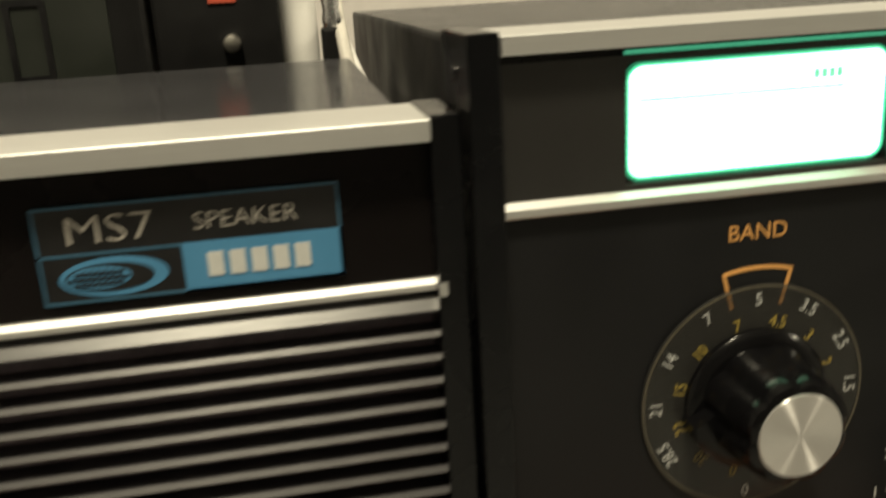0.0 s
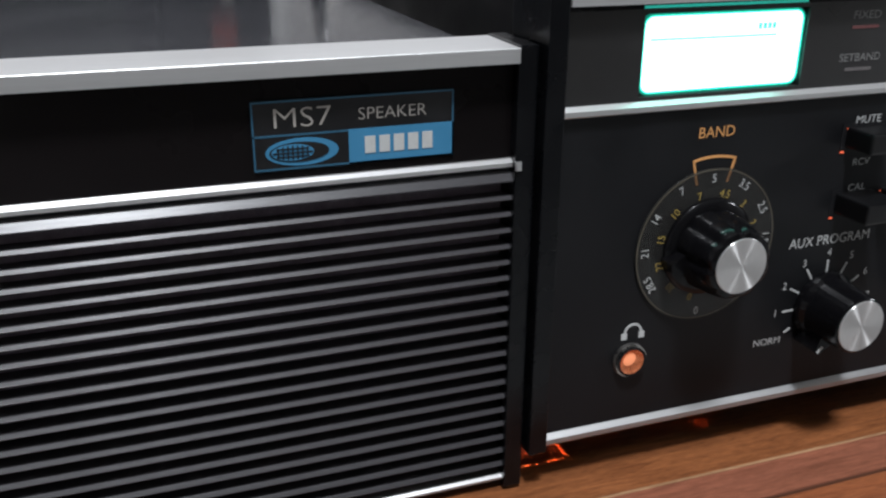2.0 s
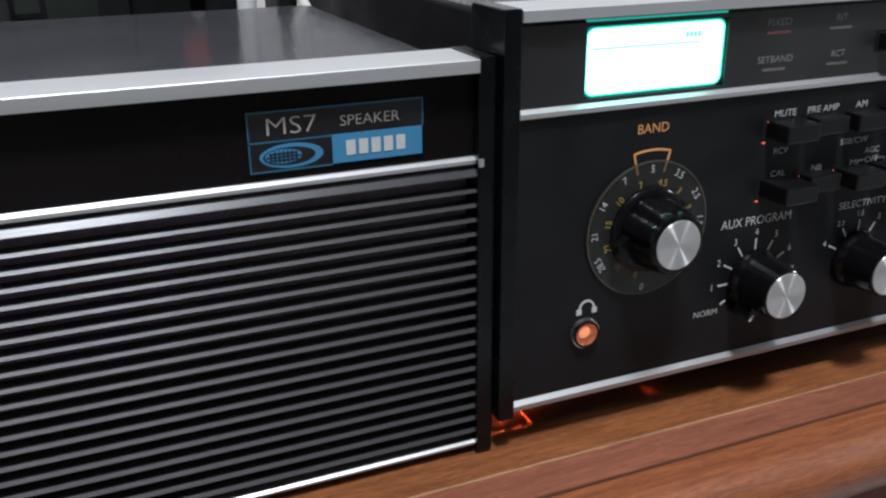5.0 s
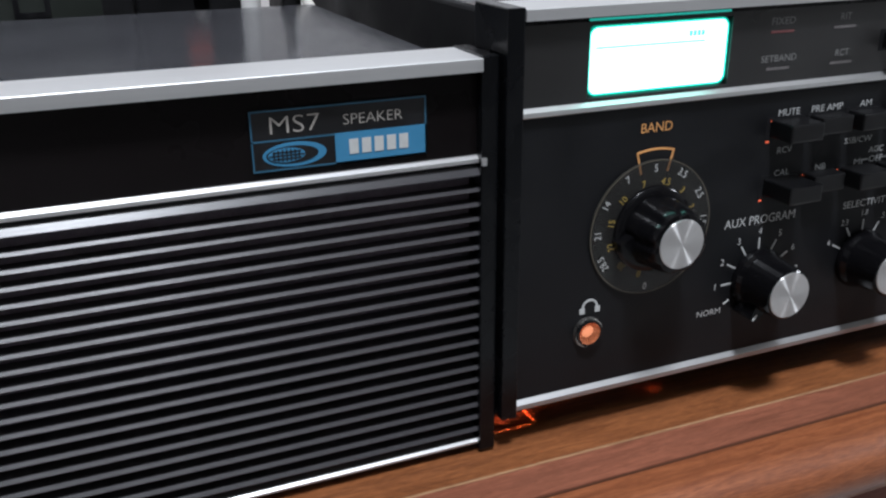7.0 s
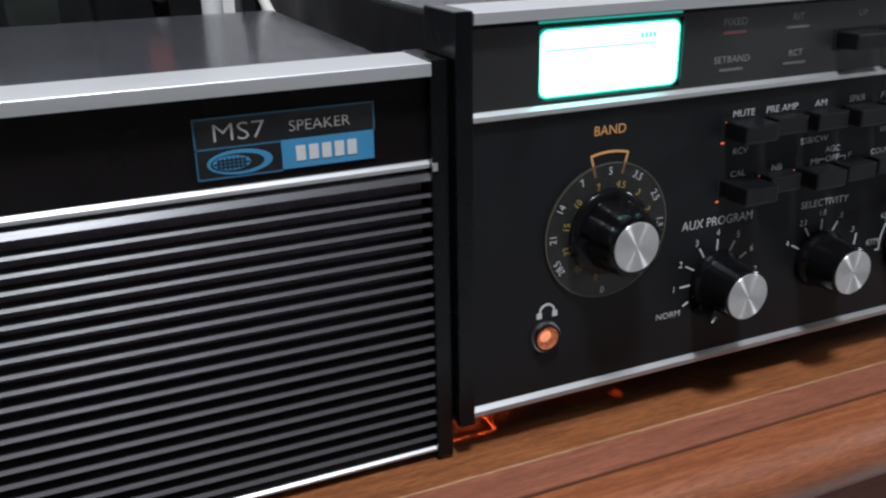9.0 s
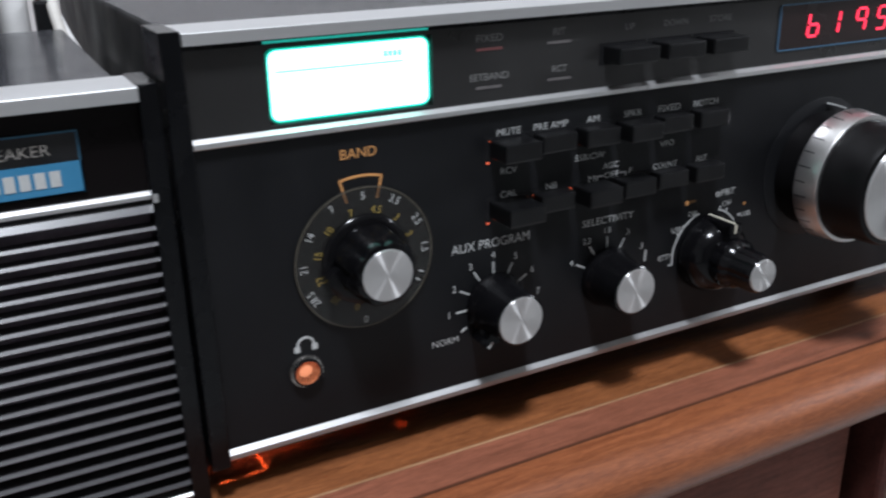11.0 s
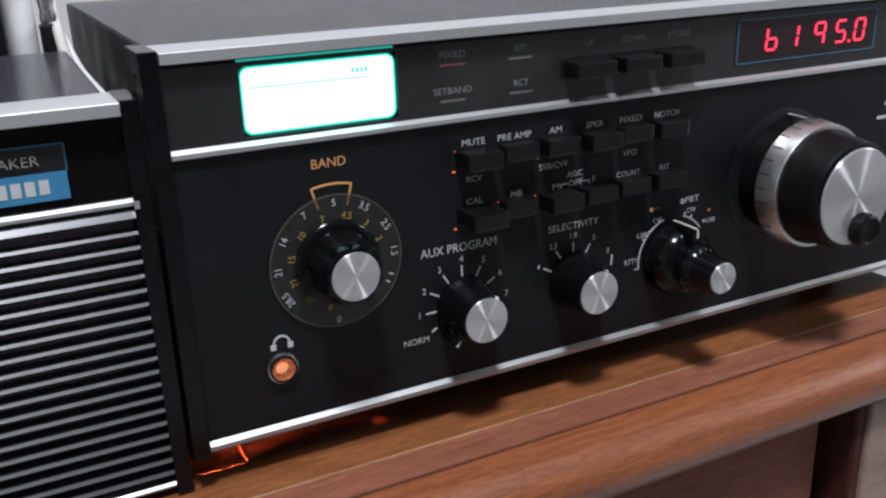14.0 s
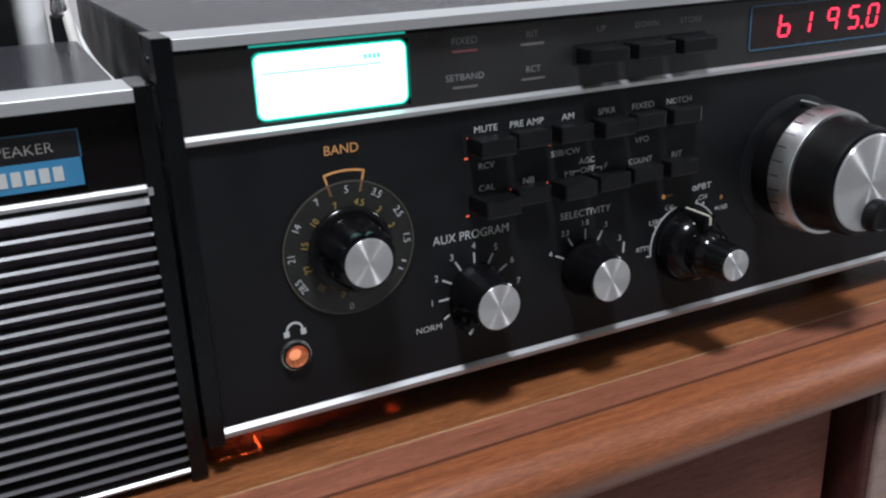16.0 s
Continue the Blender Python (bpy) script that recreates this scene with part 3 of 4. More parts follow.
part("meter_rim_glow", frame_line(0.0195, 0.0636, 0.1002, 0.1185, 0.0028, 0.00031, 0.0010, 0.0020), M_METER_HALO, mt)
part("meter_mask", holed_plate(0.0196, 0.0635, 0.1003, 0.1184, 0.0203, 0.0628, 0.1010, 0.1177, 0.0017, 0.0022), M_UPPER, mt)
part("meter_scale_line", stroke(0.0219, 0.1127, 0.0558, 0.1125, 0.00030, 0.0009, 0.0010), M_METER_INK, mt)
for k in range(4):
    part("meter_mark", box(0.0506 + k * 0.0013, 0.0514 + k * 0.0013, 0.0009, 0.0010, 0.1140, 0.1153), M_METER_INK, mt)
# emissive strip imitates meter light caught in the acrylic's top edge
part("edge_glow_strip", box(0.0190, 0.0625, -0.0005, 0.0, 0.1198, 0.1204), M_METER_GLEAM, upper, "acrylic edge with green meter glow put on as emission")

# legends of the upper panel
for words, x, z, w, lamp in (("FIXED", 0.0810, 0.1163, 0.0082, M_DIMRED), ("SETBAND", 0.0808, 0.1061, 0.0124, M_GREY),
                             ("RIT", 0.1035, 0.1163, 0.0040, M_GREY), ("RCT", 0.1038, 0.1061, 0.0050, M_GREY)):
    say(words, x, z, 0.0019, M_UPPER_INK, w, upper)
    part("indicator_bar", box(x - 0.0040, x + 0.0040, P0, P1, z - 0.0033, z - 0.0026), lamp, upper, "small unlit indicator bar")
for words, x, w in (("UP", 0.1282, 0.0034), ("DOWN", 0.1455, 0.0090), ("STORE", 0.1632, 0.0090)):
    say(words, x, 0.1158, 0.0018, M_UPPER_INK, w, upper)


def push_button(x, z, w, h, out, on):
    """A square push button in its dark opening."""
    part("button_opening", box(x - w / 2 - 0.0014, x + w / 2 + 0.0010, -0.00012, 0.0004, z - h / 2 - 0.0008, z + h / 2 + 0.0008), M_SIDE, on)
    part("push_button", box(x - w / 2, x + w / 2, -out, 0.001, z - h / 2, z + h / 2, 0.0006), M_BUTTON, on, "square black push button")


for x in (0.1262, 0.1437, 0.1612):
    push_button(x, 0.1086, 0.0142, 0.0047, 0.0080, rx)
COLS = [0.0872, 0.1018, 0.1164, 0.1310, 0.1456, 0.1602]
for i, x in enumerate(COLS):
    for z, outs in ((0.0862, (0.0090, 0.0052, 0.0064, 0.0084, 0.0050, 0.0052)), (0.0686, (0.0115, 0.0054, 0.0088, 0.0066, 0.0048, 0.0052))):
        push_button(x - 0.0004, z - 0.0003, 0.0118, 0.0052, outs[i], rx)
for words, x, w in (("MUTE", 0.0872, 0.0078), ("PRE AMP", 0.1014, 0.0118), ("AM", 0.1162, 0.0046), ("SPKR", 0.1310, 0.0066), ("FIXED", 0.1453, 0.0088), ("NOTCH", 0.1600, 0.0102)):
    say(words, x, 0.0902, 0.0020, None, w)
for words, x, w in (("RCV", 0.0872, 0.0054), ("SSB/CW", 0.1156, 0.0108), ("VFO", 0.1452, 0.0056)):
    say(words, x, 0.0790, 0.0019, None, w)
for words, x, w in (("CAL", 0.0872, 0.0056), ("NB", 0.1020, 0.0040), ("COUNT", 0.1450, 0.0096), ("RIT", 0.1602, 0.0044)):
    say(words, x, 0.0721, 0.0019, None, w)
say("AGC", 0.1236, 0.0752, 0.0019, None, 0.0060)
say("OFF", 0.1240, 0.0722, 0.0019, None, 0.0056)
say("M", 0.1165, 0.0719, 0.0019, None, 0.0024)
say("F", 0.1312, 0.0724, 0.0017, None, 0.0012)
for xa, xb in ((0.1183, 0.1208), (0.1272, 0.1296)):
    part("legend_line", box(xa, xb, P0, P1, 0.0720, 0.0724), M_WHITE, panel)
part("legend_line", box(0.1183, 0.1187, P0 - 0.00003, P1, 0.0708, 0.0720), M_WHITE, panel)
part("legend_line", box(0.1292, 0.1296, P0 - 0.00003, P1, 0.0708, 0.0720), M_WHITE, panel)
for x, z, w, h in ((0.0803, 0.0820, 0.0011, 0.0005), (0.0803, 0.0642, 0.0009, 0.0005), (0.0812, 0.0881, 0.0009, 0.0003), (0.1096, 0.0822, 0.0006, 0.0005),
                   (0.0936, 0.0699, 0.0006, 0.0004), (0.0955, 0.0702, 0.0004, 0.0003), (0.1088, 0.0702, 0.0004, 0.0004)):
    part("light_chink", box(x - w / 2, x + w / 2, -0.0003, -0.0001, z - h / 2, z + h / 2), M_LEAK, panel, "tiny red lit gap beside a button")

# band dial
say("BAND", 0.0417, 0.0905, 0.0026, M_ORANGE, 0.0100)
BX, BZ = 0.0420, 0.0615
part("dial_bracket", arc(BX, BZ, 0.0228, 0.0006, -15.5, 15.5, P0, P1), M_ORANGE, panel, "orange printed bracket over the dial")
for s in (-1, 1):
    a = radians(15.0 * s)
    part("dial_bracket", stroke(BX + 0.0228 * math.sin(a), BZ + 0.0228 * math.cos(a), BX + 0.0166 * math.sin(a), BZ + 0.0166 * math.cos(a), 0.0006, P0 + 0.00004, P1), M_ORANGE, panel)
band = part("band_dial", lathe(BX, BZ, [(0.0199, -0.0001), (0.0201, -0.0003), (0.0200, -0.0007), (0.0196, -0.0008)], 64), M_DISC, rx, "clear smoky numbered dial disc", True)
# ring colour imitates the gleam along the disc's rim
part("dial_edge", ring_of(BX, BZ, 0.0196, 0.0199, -0.00085, -0.0007, 64), material("painted_rim_gleam", (0.08, 0.07, 0.05), 0.4), band)


def on_dial(words, ang, r, h, mat, y=-0.00092, parent=None, cx=BX, cz=BZ, turn=None):
    return lettering(words, cx + r * math.sin(radians(ang)), cz + r * math.cos(radians(ang)), h, y, mat, parent or band, turn=ang if turn is None else turn)


for words, ang in (("5", 0), ("3.5", 31), ("2.5", 61), ("1.5", 90), ("7", -30), ("14", -60), ("21", -90), ("28.5", -119), ("0", 183)):
    on_dial(words, ang, 0.0176, 0.0021, M_WHITE)
for words, ang in (("7", -15), ("4.5", 15), ("3", 43), ("2", 70), ("10", -46), ("15", -76), ("22", -106), ("0", -166)):
    on_dial(words, ang, 0.0138, 0.0020, M_YELLOW)
on_dial("30", -137, 0.0138, 0.0020, material("darker_yellow_silkscreen", (0.20, 0.15, 0.04), 0.6))
for a in (113, 121):
    a = radians(a)
    part("dial_mark", stroke(BX + 0.0170 * math.sin(a), BZ + 0.0170 * math.cos(a), BX + 0.0184 * math.sin(a), BZ + 0.0184 * math.cos(a), 0.0004, -0.0010, -0.0008), M_WHITE, band)


def knob(cx, cz, base, r, out, cap, pointer=None, pr=0.0, start=-0.0009):
    """A round knob with a flared skirt, shallow flutes and a turned metal cap."""
    k = part("control_knob", lathe(cx, cz, [(base, start), (base, start - 0.0012), (base * 0.97, start - 0.0020), (r * 1.12, start - 0.0030), (r * 1.07, start - 0.0040), (r * 0.99, -out + 0.0012), (r * 0.97, -out + 0.0003), (cap * 1.04, -out)], 96, 0.012, 30),
             M_KNOB, rx, "glossy black control knob", True)
    part("cap", lathe(cx, cz, [(cap, -out + 0.0004), (cap, -out - 0.0002), (cap * 0.985, -out - 0.00035)], 64), M_CAP, k, "turned aluminium cap", True)
    if pointer is not None:
        a = radians(pointer)
        d = Vector((math.sin(a), math.cos(a)))
        n = Vector((d.y, -d.x))
        pts = [n * base * 0.5, d * pr + n * 0.0008, d * pr - n * 0.0008, -n * base * 0.5]
        part("pointer", slab([(cx + p.x, cz + p.y) for p in pts], start - 0.0085, start), M_KNOB, k)
        part("pointer_line", stroke(cx + d.x * base, cz + d.y * base, cx + d.x * pr * 0.98, cz + d.y * pr * 0.98, 0.0006, start - 0.0087, start - 0.0085), M_WHITE, k)
    return k



def band_knob(cx, cz):
    """A lobed knob with a wide skirt and a finger bar, over the clear dial."""
    skirt = [(0.0126, -0.0009), (0.0126, -0.0019), (0.0120, -0.0026), (0.0106, -0.0030)]
    k = part("control_knob", lathe(cx, cz, skirt, 96), M_KNOB, rx, "glossy black lobed band knob", True)
    grip = [(0.0104, -0.0030), (0.0102, -0.0048), (0.0097, -0.0100), (0.0090, -0.0132), (0.0084, -0.0143), (0.0074, -0.0147)]
    part("grip", lathe(cx, cz, grip, 128, 0.075, 8), M_KNOB, k, "lobed black finger grip", True)
    a = radians(-102)
    d, n = Vector((math.sin(a), math.cos(a))), Vector((math.cos(a), -math.sin(a)))
    pts = [d * 0.0085 + n * 0.0030, d * 0.0132 + n * 0.0012, d * 0.0132 - n * 0.0012, d * 0.0085 - n * 0.0030]
    part("pointer", slab([(cx + p.x, cz + p.y) for p in pts], -0.0062, -0.0012), M_KNOB, k, "black pointer bar")
    part("cap", lathe(cx, cz, [(0.0070, -0.0143), (0.0070, -0.0149), (0.0069, -0.01505)], 64), M_CAP, k, "turned aluminium cap", True)


band_knob(BX, BZ)
knob(0.0826, 0.0390, 0.0098, 0.0080, 0.0145, 0.0071, -142, 0.0122, -0.0004)
knob(0.1238, 0.0390, 0.0098, 0.0080, 0.0145, 0.0071, None, 0.0110, -0.0004)


def ticks(cx, cz, angles, r0=0.0094, r1=0.0131):
    for a in angles:
        a = radians(a)
        part("scale_tick", stroke(cx + r0 * math.sin(a), cz + r0 * math.cos(a), cx + r1 * math.sin(a), cz + r1 * math.cos(a), 0.0005, P0, P1), M_WHITE, panel)


say("AUX PROGRAM", 0.0814, 0.0582, 0.0028, None, 0.0262)
ticks(0.0826, 0.0390, (-121,), 0.0112, 0.0134)
ticks(0.0826, 0.0390, (-92, -62, -32, -2, 28, 58))
for words, a in (("1", -92), ("2", -62), ("3", -32), ("4", -2), ("5", 28), ("6", 58), ("7", 88)):
    on_dial(words, a, 0.0154, 0.0021, M_WHITE, INK, panel, 0.0826, 0.0390, 0)
say("NORM", 0.0658, 0.0303, 0.0020, None, 0.0086)
say("SELECTIVITY", 0.1236, 0.0579, 0.0023, None, 0.0196)
ticks(0.1238, 0.0390, (-63, -32, -1, 30))
part("scale_tick", stroke(0.1394, 0.0446, 0.1392, 0.0408, 0.0006, P0, P1), M_WHITE, panel)
for words, a in (("4", -63), ("2.3", -32), ("1.8", -1), (".5", 30), (".3", 61)):
    on_dial(words, a, 0.0154, 0.0019, M_WHITE, INK, panel, 0.1238, 0.0390, 0)

# pass-band knob: two knobs on one shaft
TX, TZ = 0.1655, 0.0390
outer = part("control_knob", lathe(TX, TZ, [(0.0128, -0.0004), (0.0129, -0.0022), (0.0126, -0.0042), (0.0119, -0.0064), (0.0107, -0.0084), (0.0093, -0.0097), (0.0080, -0.0102)], 96), M_KNOB, rx, "wide domed glossy black outer knob", True)
inner = part("inner_knob", lathe(TX, TZ, [(0.0082, -0.0100), (0.0085, -0.0128), (0.0082, -0.0146), (0.0072, -0.0160), (0.0065, -0.0170), (0.0063, -0.0240), (0.0056, -0.0252)], 120, 0.05, 10), M_KNOB, outer, "smaller glossy black inner knob", True)
part("cap", lathe(TX, TZ, [(0.0053, -0.0248), (0.0053, -0.0254), (0.0051, -0.0257)], 48), M_CAP, inner, "turned aluminium cap", True)
ridge = part("index_ridge", box(TX - 0.0030, TX + 0.0022, -0.0128, -0.0006, TZ + 0.0060, TZ + 0.0134, 0.0007), M_KNOB, outer, "raised black index ridge")
part("index_line", box(TX - 0.0009, TX - 0.0002, -0.0125, -0.0008, TZ + 0.0133, TZ + 0.0136), M_INDEX, ridge, "cream index line")
part("index_line", box(TX - 0.0009, TX - 0.0002, -0.0131, -0.0127, TZ + 0.0104, TZ + 0.0131), M_INDEX, ridge)
part("legend_arc", arc(TX, TZ, 0.0147, 0.0005, -98, -17, P0, P1), M_WHITE, panel)
part("legend_arc", arc(TX, TZ, 0.0147, 0.0005, 17, 56, P0, P1), M_WHITE, panel)
part("legend_arc", stroke(TX - 0.0163, TZ - 0.0018, TX - 0.0146, TZ - 0.0020, 0.0004, P0, P1), M_WHITE, panel)
for a in (-57, -25, 18, 30):
    ticks(TX, TZ, (a,), 0.0149, 0.0160)
say("RTTY", 0.1476, 0.0404, 0.0019, None, 0.0056)
say("LSB", 0.1518, 0.0492, 0.0017, None, 0.0040)
say("CW", 0.1582, 0.0536, 0.0018, None, 0.0038)
say("CW", 0.1730, 0.0548, 0.0018, None, 0.0040)
say("USB", 0.1822, 0.0496, 0.0017, None, 0.0042)
for x, z in ((0.1548, 0.0496), (0.1792, 0.0496)):
    part("legend_dot", lathe(x, z, [(0.0005, P1), (0.0005, P0)], 12), M_WHITE, panel)
say("PBT", 0.1732, 0.0588, 0.0021, None, 0.0062)
part("legend_ring", ring_of(0.1688, 0.0585, 0.0005, 0.0009, P0, P1, 16), M_WHITE, panel)
say("+", 0.1812, 0.0534, 0.0016, M_ORANGE, 0.0016)
part("legend_dot", lathe(0.1556, 0.0576, [(0.0008, P1), (0.0008, P0)], 14), M_ORANGE, panel, "small orange dot")
part("legend_line", box(0.1566, 0.1592, P0, P1, 0.0574, 0.0582), material("worn_orange_ink", (0.20, 0.10, 0.03), 0.6), panel)

# headphone socket
JX, JZ = 0.0231, 0.0325
jack = part("headphone_socket", lathe(JX, JZ, [(0.0047, 0.0), (0.0046, -0.0006), (0.0042, -0.0009)], 40), M_SOCKET, rx, "dark nickel headphone socket with painted orange glow inside")
part("socket_collar", ring_of(JX, JZ, 0.0034, 0.0041, -0.0018, -0.0009, 40), M_FLANGE, jack, "black threaded collar")
part("socket_rim", ring_of(JX, JZ, 0.0041, 0.0044, -0.0013, -0.0008, 40), M_NICKEL, jack, "thin bright rim")
part("socket_bore", lathe(JX, JZ, [(0.0034, -0.0009), (0.0034, -0.0017), (0.0030, -0.0014), (0.0022, -0.0011), (0.0014, -0.00098), (0.0003, -0.00095)], 32), M_AMBER, jack, "copper bore with orange light added as emission", True)
# small emissive disc imitates the bright spot at the bore's upper left
part("socket_highlight", lathe(JX - 0.0005, JZ + 0.0006, [(0.0020, -0.0010), (0.0017, -0.0012), (0.0008, -0.0013)], 24), M_SPARK, jack, "bright spot in the socket painted as orange emission", True)
part("phones_symbol", arc(0.0236, 0.0400, 0.0023, 0.0006, -100, 100, P0, P1, 20), M_WHITE, panel, "white printed headphones symbol")
for s in (-1, 1):
    part("phones_symbol", box(0.0236 + s * 0.0025 - 0.0008, 0.0236 + s * 0.0025 + 0.0008, P0 - 0.00004, P1, 0.0383, 0.0400), M_WHITE, panel)

# frequency display
disp = part("display_window", slab(rounded(0.1886, 0.2556, 0.1032, 0.1180, 0.0008), -0.0002, 0.0004), M_WINDOW, rx, "dark display window with red digits")
part("display_frame", frame_line(0.1886, 0.2556, 0.1032, 0.1180, 0.0010, 0.0004, -0.0004, -0.0001), material("blue_display_line", (0.05, 0.13, 0.22), 0.45), disp)
SEG = {"b": "cdefg", "1": "bc", "q": "abcfg", "5": "acdfg", "0": "abcdef"}


def digit(ch, x, z, w=0.0046, h=0.0074, t=0.00075, lean=0.10):
    hh = h / 2
    for s in SEG[ch]:
        a, b = {"a": ((-w / 2, hh), (w / 2, hh)), "d": ((-w / 2, -hh), (w / 2, -hh)), "g": ((-w / 2, 0), (w / 2, 0)), "b": ((w / 2, hh), (w / 2, 0)),
                "c": ((w / 2, 0), (w / 2, -hh)), "e": ((-w / 2, 0), (-w / 2, -hh)), "f": ((-w / 2, hh), (-w / 2, 0))}[s]
        q = 0.1
        xa, za, xb, zb = a[0] + (b[0] - a[0]) * q, a[1] + (b[1] - a[1]) * q, b[0] + (a[0] - b[0]) * q, b[1] + (a[1] - b[1]) * q
        part("digit_segment", stroke(x + xa + za * lean, z + za, x + xb + zb * lean, z + zb, t, -0.0006, -0.0003), M_LED, disp)


for ch, x in (("b", 0.2042), ("1", 0.2140), ("q", 0.2270), ("5", 0.2376), ("0", 0.2472)):
    digit(ch, x, 0.1108)
part("decimal_point", box(0.2418, 0.2426, -0.0006, -0.0003, 0.1066, 0.1074), M_LED, disp)

# tuning knob
def ring_skirt(cx, cz):
    return lathe(cx, cz, [(0.0210, -0.0104), (0.0223, -0.0105), (0.0226, -0.0110), (0.0218, -0.0188), (0.0216, -0.0192), (0.0200, -0.0193)], 96)


KX, KZ = 0.2140, 0.0611
part("tuning_escutcheon", lathe(KX, KZ, [(0.0246, 0.0), (0.0246, -0.0002), (0.0244, -0.0003)], 72), M_PANEL, rx, "matt black disc behind the tuning knob", True)
tune = part("tuning_knob", lathe(KX, KZ, [(0.0200, -0.0008), (0.0200, -0.0118), (0.0206, -0.0190), (0.0203, -0.0205), (0.0194, -0.0225), (0.0189, -0.0312), (0.0181, -0.0332), (0.0170, -0.0337)], 144, 0.004, 72), M_KNOB_MATT, rx, "large black tuning knob", True)
skirt = part("scale_skirt", ring_skirt(KX, KZ), M_SKIRT, tune, "bright metal skirt with black marks", True)
for k in range(28):
    a = 2 * math.pi * (k + 0.3) / 28
    long = 0.0044 if k % 2 == 0 else 0.0036
    t = part("scale_mark", prism([(-0.0112, 0.00004), (-0.0112, -0.0002), (-0.0112 - long, -0.0008 * long / 0.0088 - 0.0002), (-0.0112 - long, 0.00004 - 0.0008 * long / 0.0088)], -0.00018, 0.00018), M_BADGE, skirt)
    t.matrix_basis = Matrix.Translation((KX, 0, KZ)) @ Matrix.Rotation(a, 4, "Y") @ Matrix.Translation((0, 0, 0.0226))
part("cap", lathe(KX, KZ, [(0.0166, -0.0333), (0.0166, -0.0341), (0.0162, -0.0345)], 96), M_CAP, tune, "turned aluminium disc", True)
part("finger_spinner", lathe(0.2164, 0.0499, [(0.0054, -0.0343), (0.0057, -0.0350), (0.0057, -0.0370), (0.0053, -0.0385), (0.0046, -0.0390), (0.0042, -0.0386), (0.0020, -0.0383), (0.0006, -0.0382)], 40), M_KNOB_MATT, tune, "small black finger spinner", True)
part("index_line", stroke(0.2150, 0.0838, 0.2210, 0.0819, 0.0004, -0.0042, -0.0008), M_WHITE, panel)

# legends and a knob at the far end of the panel
for x, z, w in ((0.2655, 0.0763, 0.0048), (0.2690, 0.0815, 0.0050), (0.2725, 0.0868, 0.0050), (0.2795, 0.0569, 0.0034)):
    part("legend_bar", box(x - w / 2, x + w / 2, P0, P1, z - 0.0006, z + 0.0006), M_WHITE, panel, "unreadable white legend")
for x, z, w in ((0.2702, 0.0766, 0.0040), (0.2735, 0.0818, 0.0036)):
    part("legend_bar", box(x - w / 2, x + w / 2, P0, P1, z - 0.0006, z + 0.0006), M_ORANGE, panel, "unreadable orange legend")
knob(0.2960, 0.0390, 0.0090, 0.0078, 0.0140, 0.0067, -150, 0.0112, -0.0004)
ticks(0.2960, 0.0390, (-92, -62, -32, -2, 28))


# ---- things behind the speaker ----
def clock_box():
    c = thing("digital_clock", (-0.12, 0.24, 0), "dark plastic desk clock with an unlit grey display, behind the loudspeaker", "clock")
    part("case", box(-0.260, -0.0735, 0.215, 0.260, 0.0, 0.150, 0.004, 3), M_BLACK_PLASTIC, c, "dark plastic case")
    part("display", box(-0.192, -0.086, 0.2140, 0.2160, 0.085, 0.142, 0.0005), M_LCD, c, "dark grey-green display")
    for x in (-0.165, -0.142, -0.120):
        part("digit_outline", frame_line(x, x + 0.014, 0.104, 0.132, 0.0015, 0.0022, 0.2132, 0.2140), M_BADGE, c)


def black_box():
    c = thing("black_power_unit", (-0.048, 0.25, 0), "black metal box with a silver knob, behind the loudspeaker", "electrical box")
    part("case", box(-0.0720, -0.0270, 0.2200, 0.2900, 0.0, 0.1700, 0.0015), M_BLACK_PLASTIC, c, "black case")
    part("silver_knob", lathe(-0.0450, 0.1125, [(0.0034, 0.2200), (0.0034, 0.2160), (0.0028, 0.2150), (0.0012, 0.2146)], 24), M_NICKEL, c, "small silver knob", True)
    part("red_label", box(-0.0520, -0.0420, 0.2192, 0.2200, 0.1270, 0.1400), material("red_label_print", (0.45, 0.07, 0.04), 0.5), c, "orange-red label")


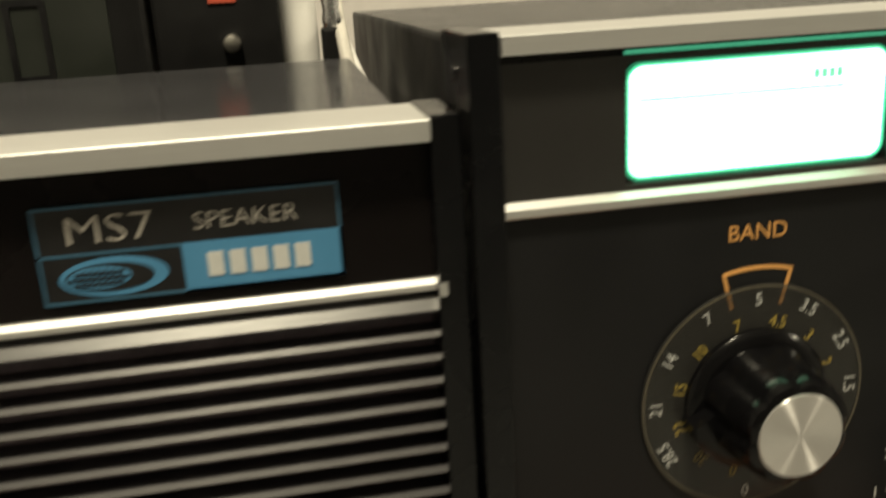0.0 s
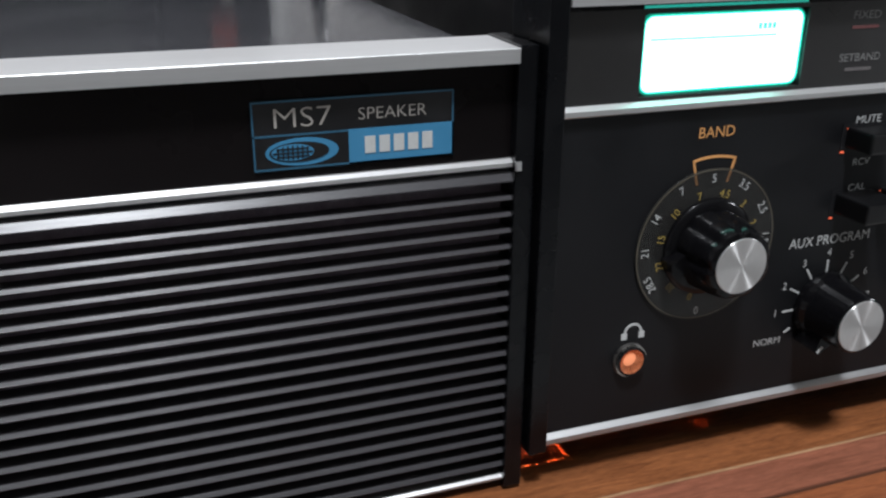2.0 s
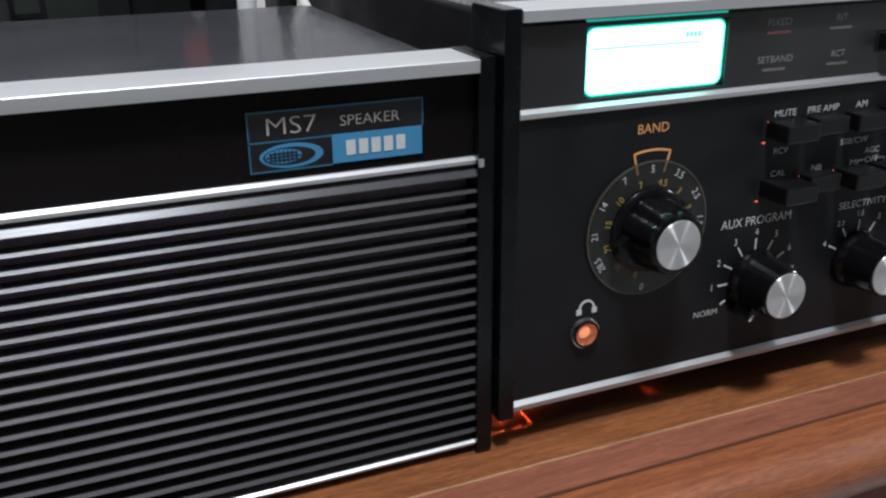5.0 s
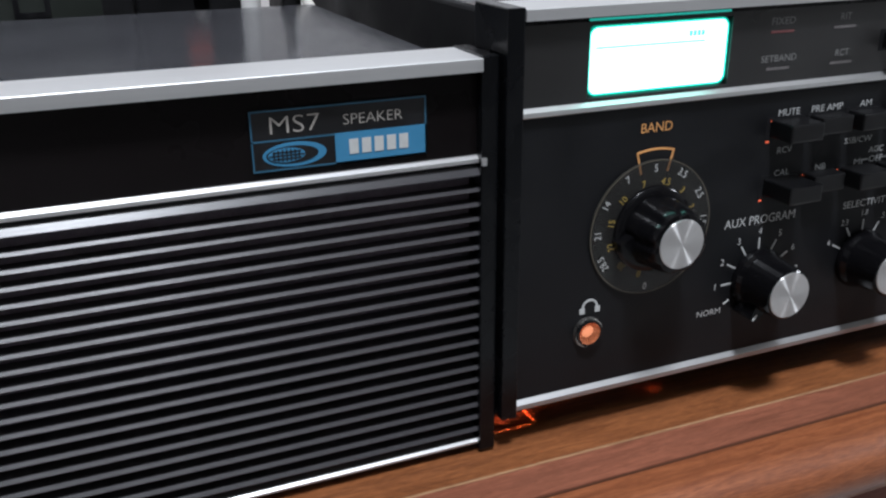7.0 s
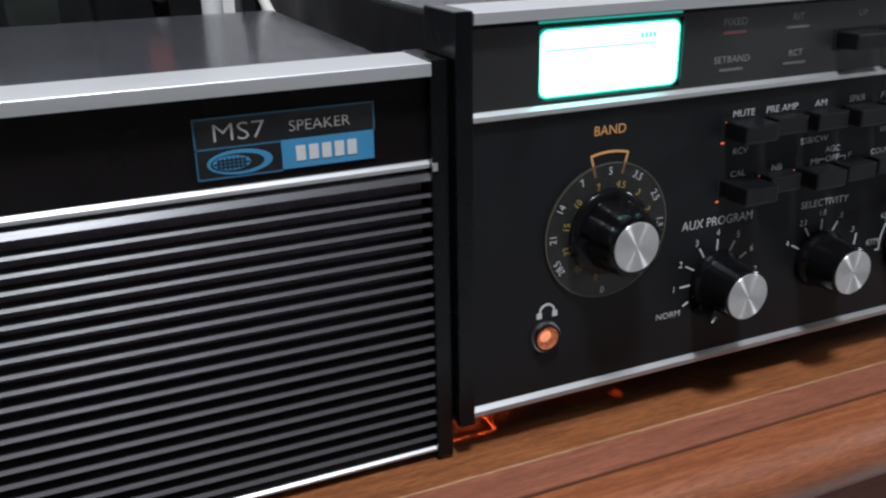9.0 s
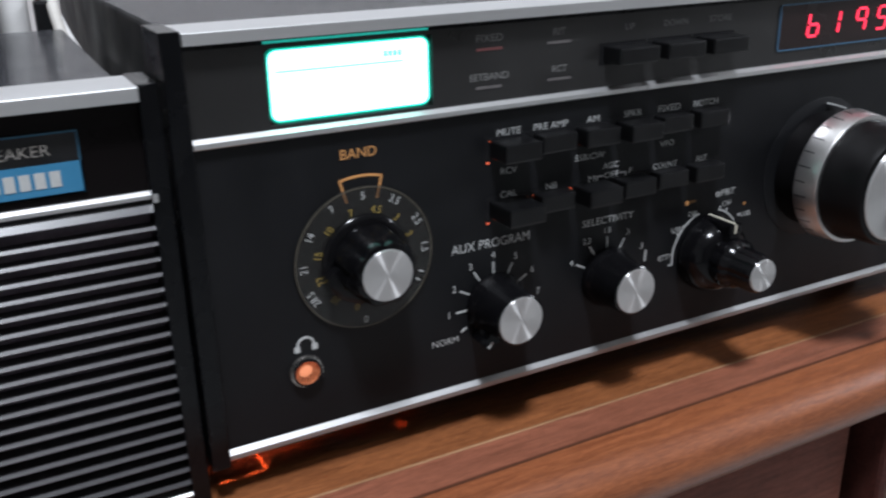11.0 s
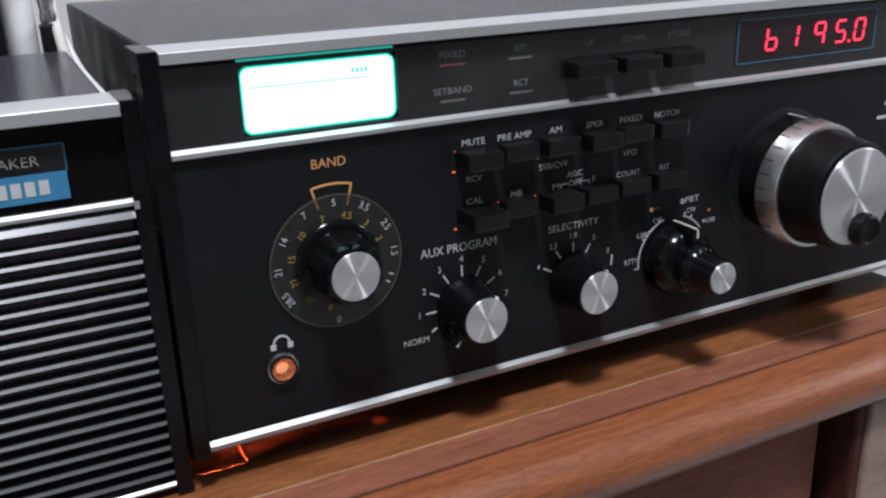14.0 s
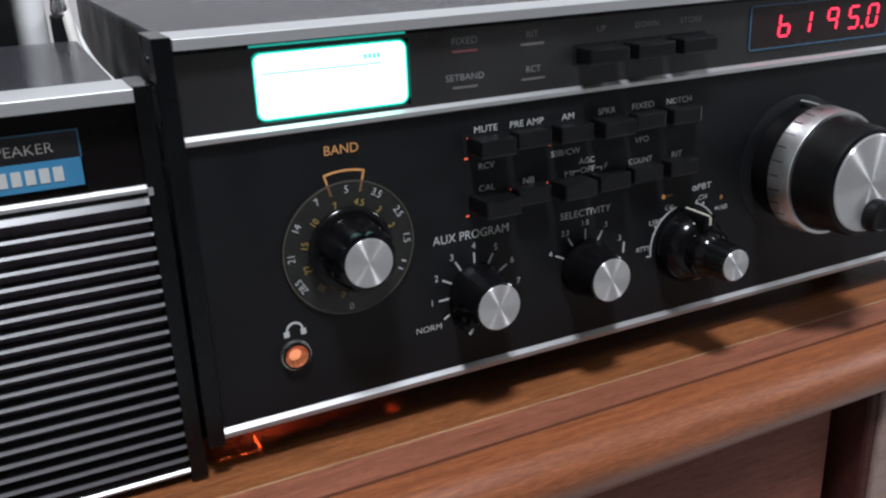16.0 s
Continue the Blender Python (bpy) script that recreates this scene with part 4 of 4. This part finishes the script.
def white_jar():
    c = thing("white_container", (-0.018, 0.255, 0), "white plastic container standing behind the loudspeaker", "container")
    part("body", (lambda b: (bmesh.ops.rotate(b, verts=b.verts, matrix=Matrix.Rotation(radians(-90), 3, "X"), cent=(0, 0, 0)), bmesh.ops.translate(b, verts=b.verts, vec=(-0.0212, 0.2550, 0.0)), b)[2])(lathe(0, 0, [(0.0088, 0), (0.0096, -0.002), (0.0096, -0.128), (0.0084, -0.132), (0.0084, -0.150)], 40)), M_WHITE_PLASTIC, c, smooth=True)


def aerial_plug():
    c = thing("coaxial_plug", (-0.0095, 0.19, 0), "black plug with a shiny chrome tip on a grey lead", "plug")
    part("plug_body", box(-0.0135, -0.0055, 0.1960, 0.2040, 0.0, 0.1170, 0.0012), M_BLACK_PLASTIC, c, "black plug body")
    part("chrome_tip", (lambda b: (bmesh.ops.rotate(b, verts=b.verts, matrix=Matrix.Rotation(radians(-90), 3, "X"), cent=(0, 0, 0)), bmesh.ops.translate(b, verts=b.verts, vec=(-0.0095, 0.2000, 0.1170)), b)[2])(lathe(0, 0, [(0.0030, 0), (0.0034, -0.002), (0.0028, -0.006), (0.0034, -0.010), (0.0022, -0.018), (0.0010, -0.024)], 24)), M_CHROME, c, "chrome tip", True)


def leads():
    a = part("grey_cable", tube([(-0.0030, 0.330, 0.150), (-0.0030, 0.270, 0.140), (-0.0060, 0.215, 0.122), (-0.0070, 0.180, 0.108), (-0.0066, 0.150, 0.094), (-0.0066, 0.100, 0.040), (-0.0066, 0.095, 0.0025)], 0.0022), M_CABLE, smooth=True)
    tagged(a, "grey cable running down between loudspeaker and receiver", "cable")
    b = part("white_cable", tube([(-0.0040, 0.330, 0.138), (-0.0025, 0.240, 0.113), (-0.0010, 0.190, 0.0995), (-0.0005, 0.120, 0.0965), (-0.0010, 0.060, 0.0955), (-0.0020, 0.046, 0.0910), (-0.0064, 0.040, 0.060), (-0.0068, 0.040, 0.0013)], 0.0013), M_WHITE_PLASTIC, smooth=True)
    tagged(b, "thin white cable lying in the gap beside the receiver", "cable")


clock_box()
black_box()
white_jar()
aerial_plug()
leads()
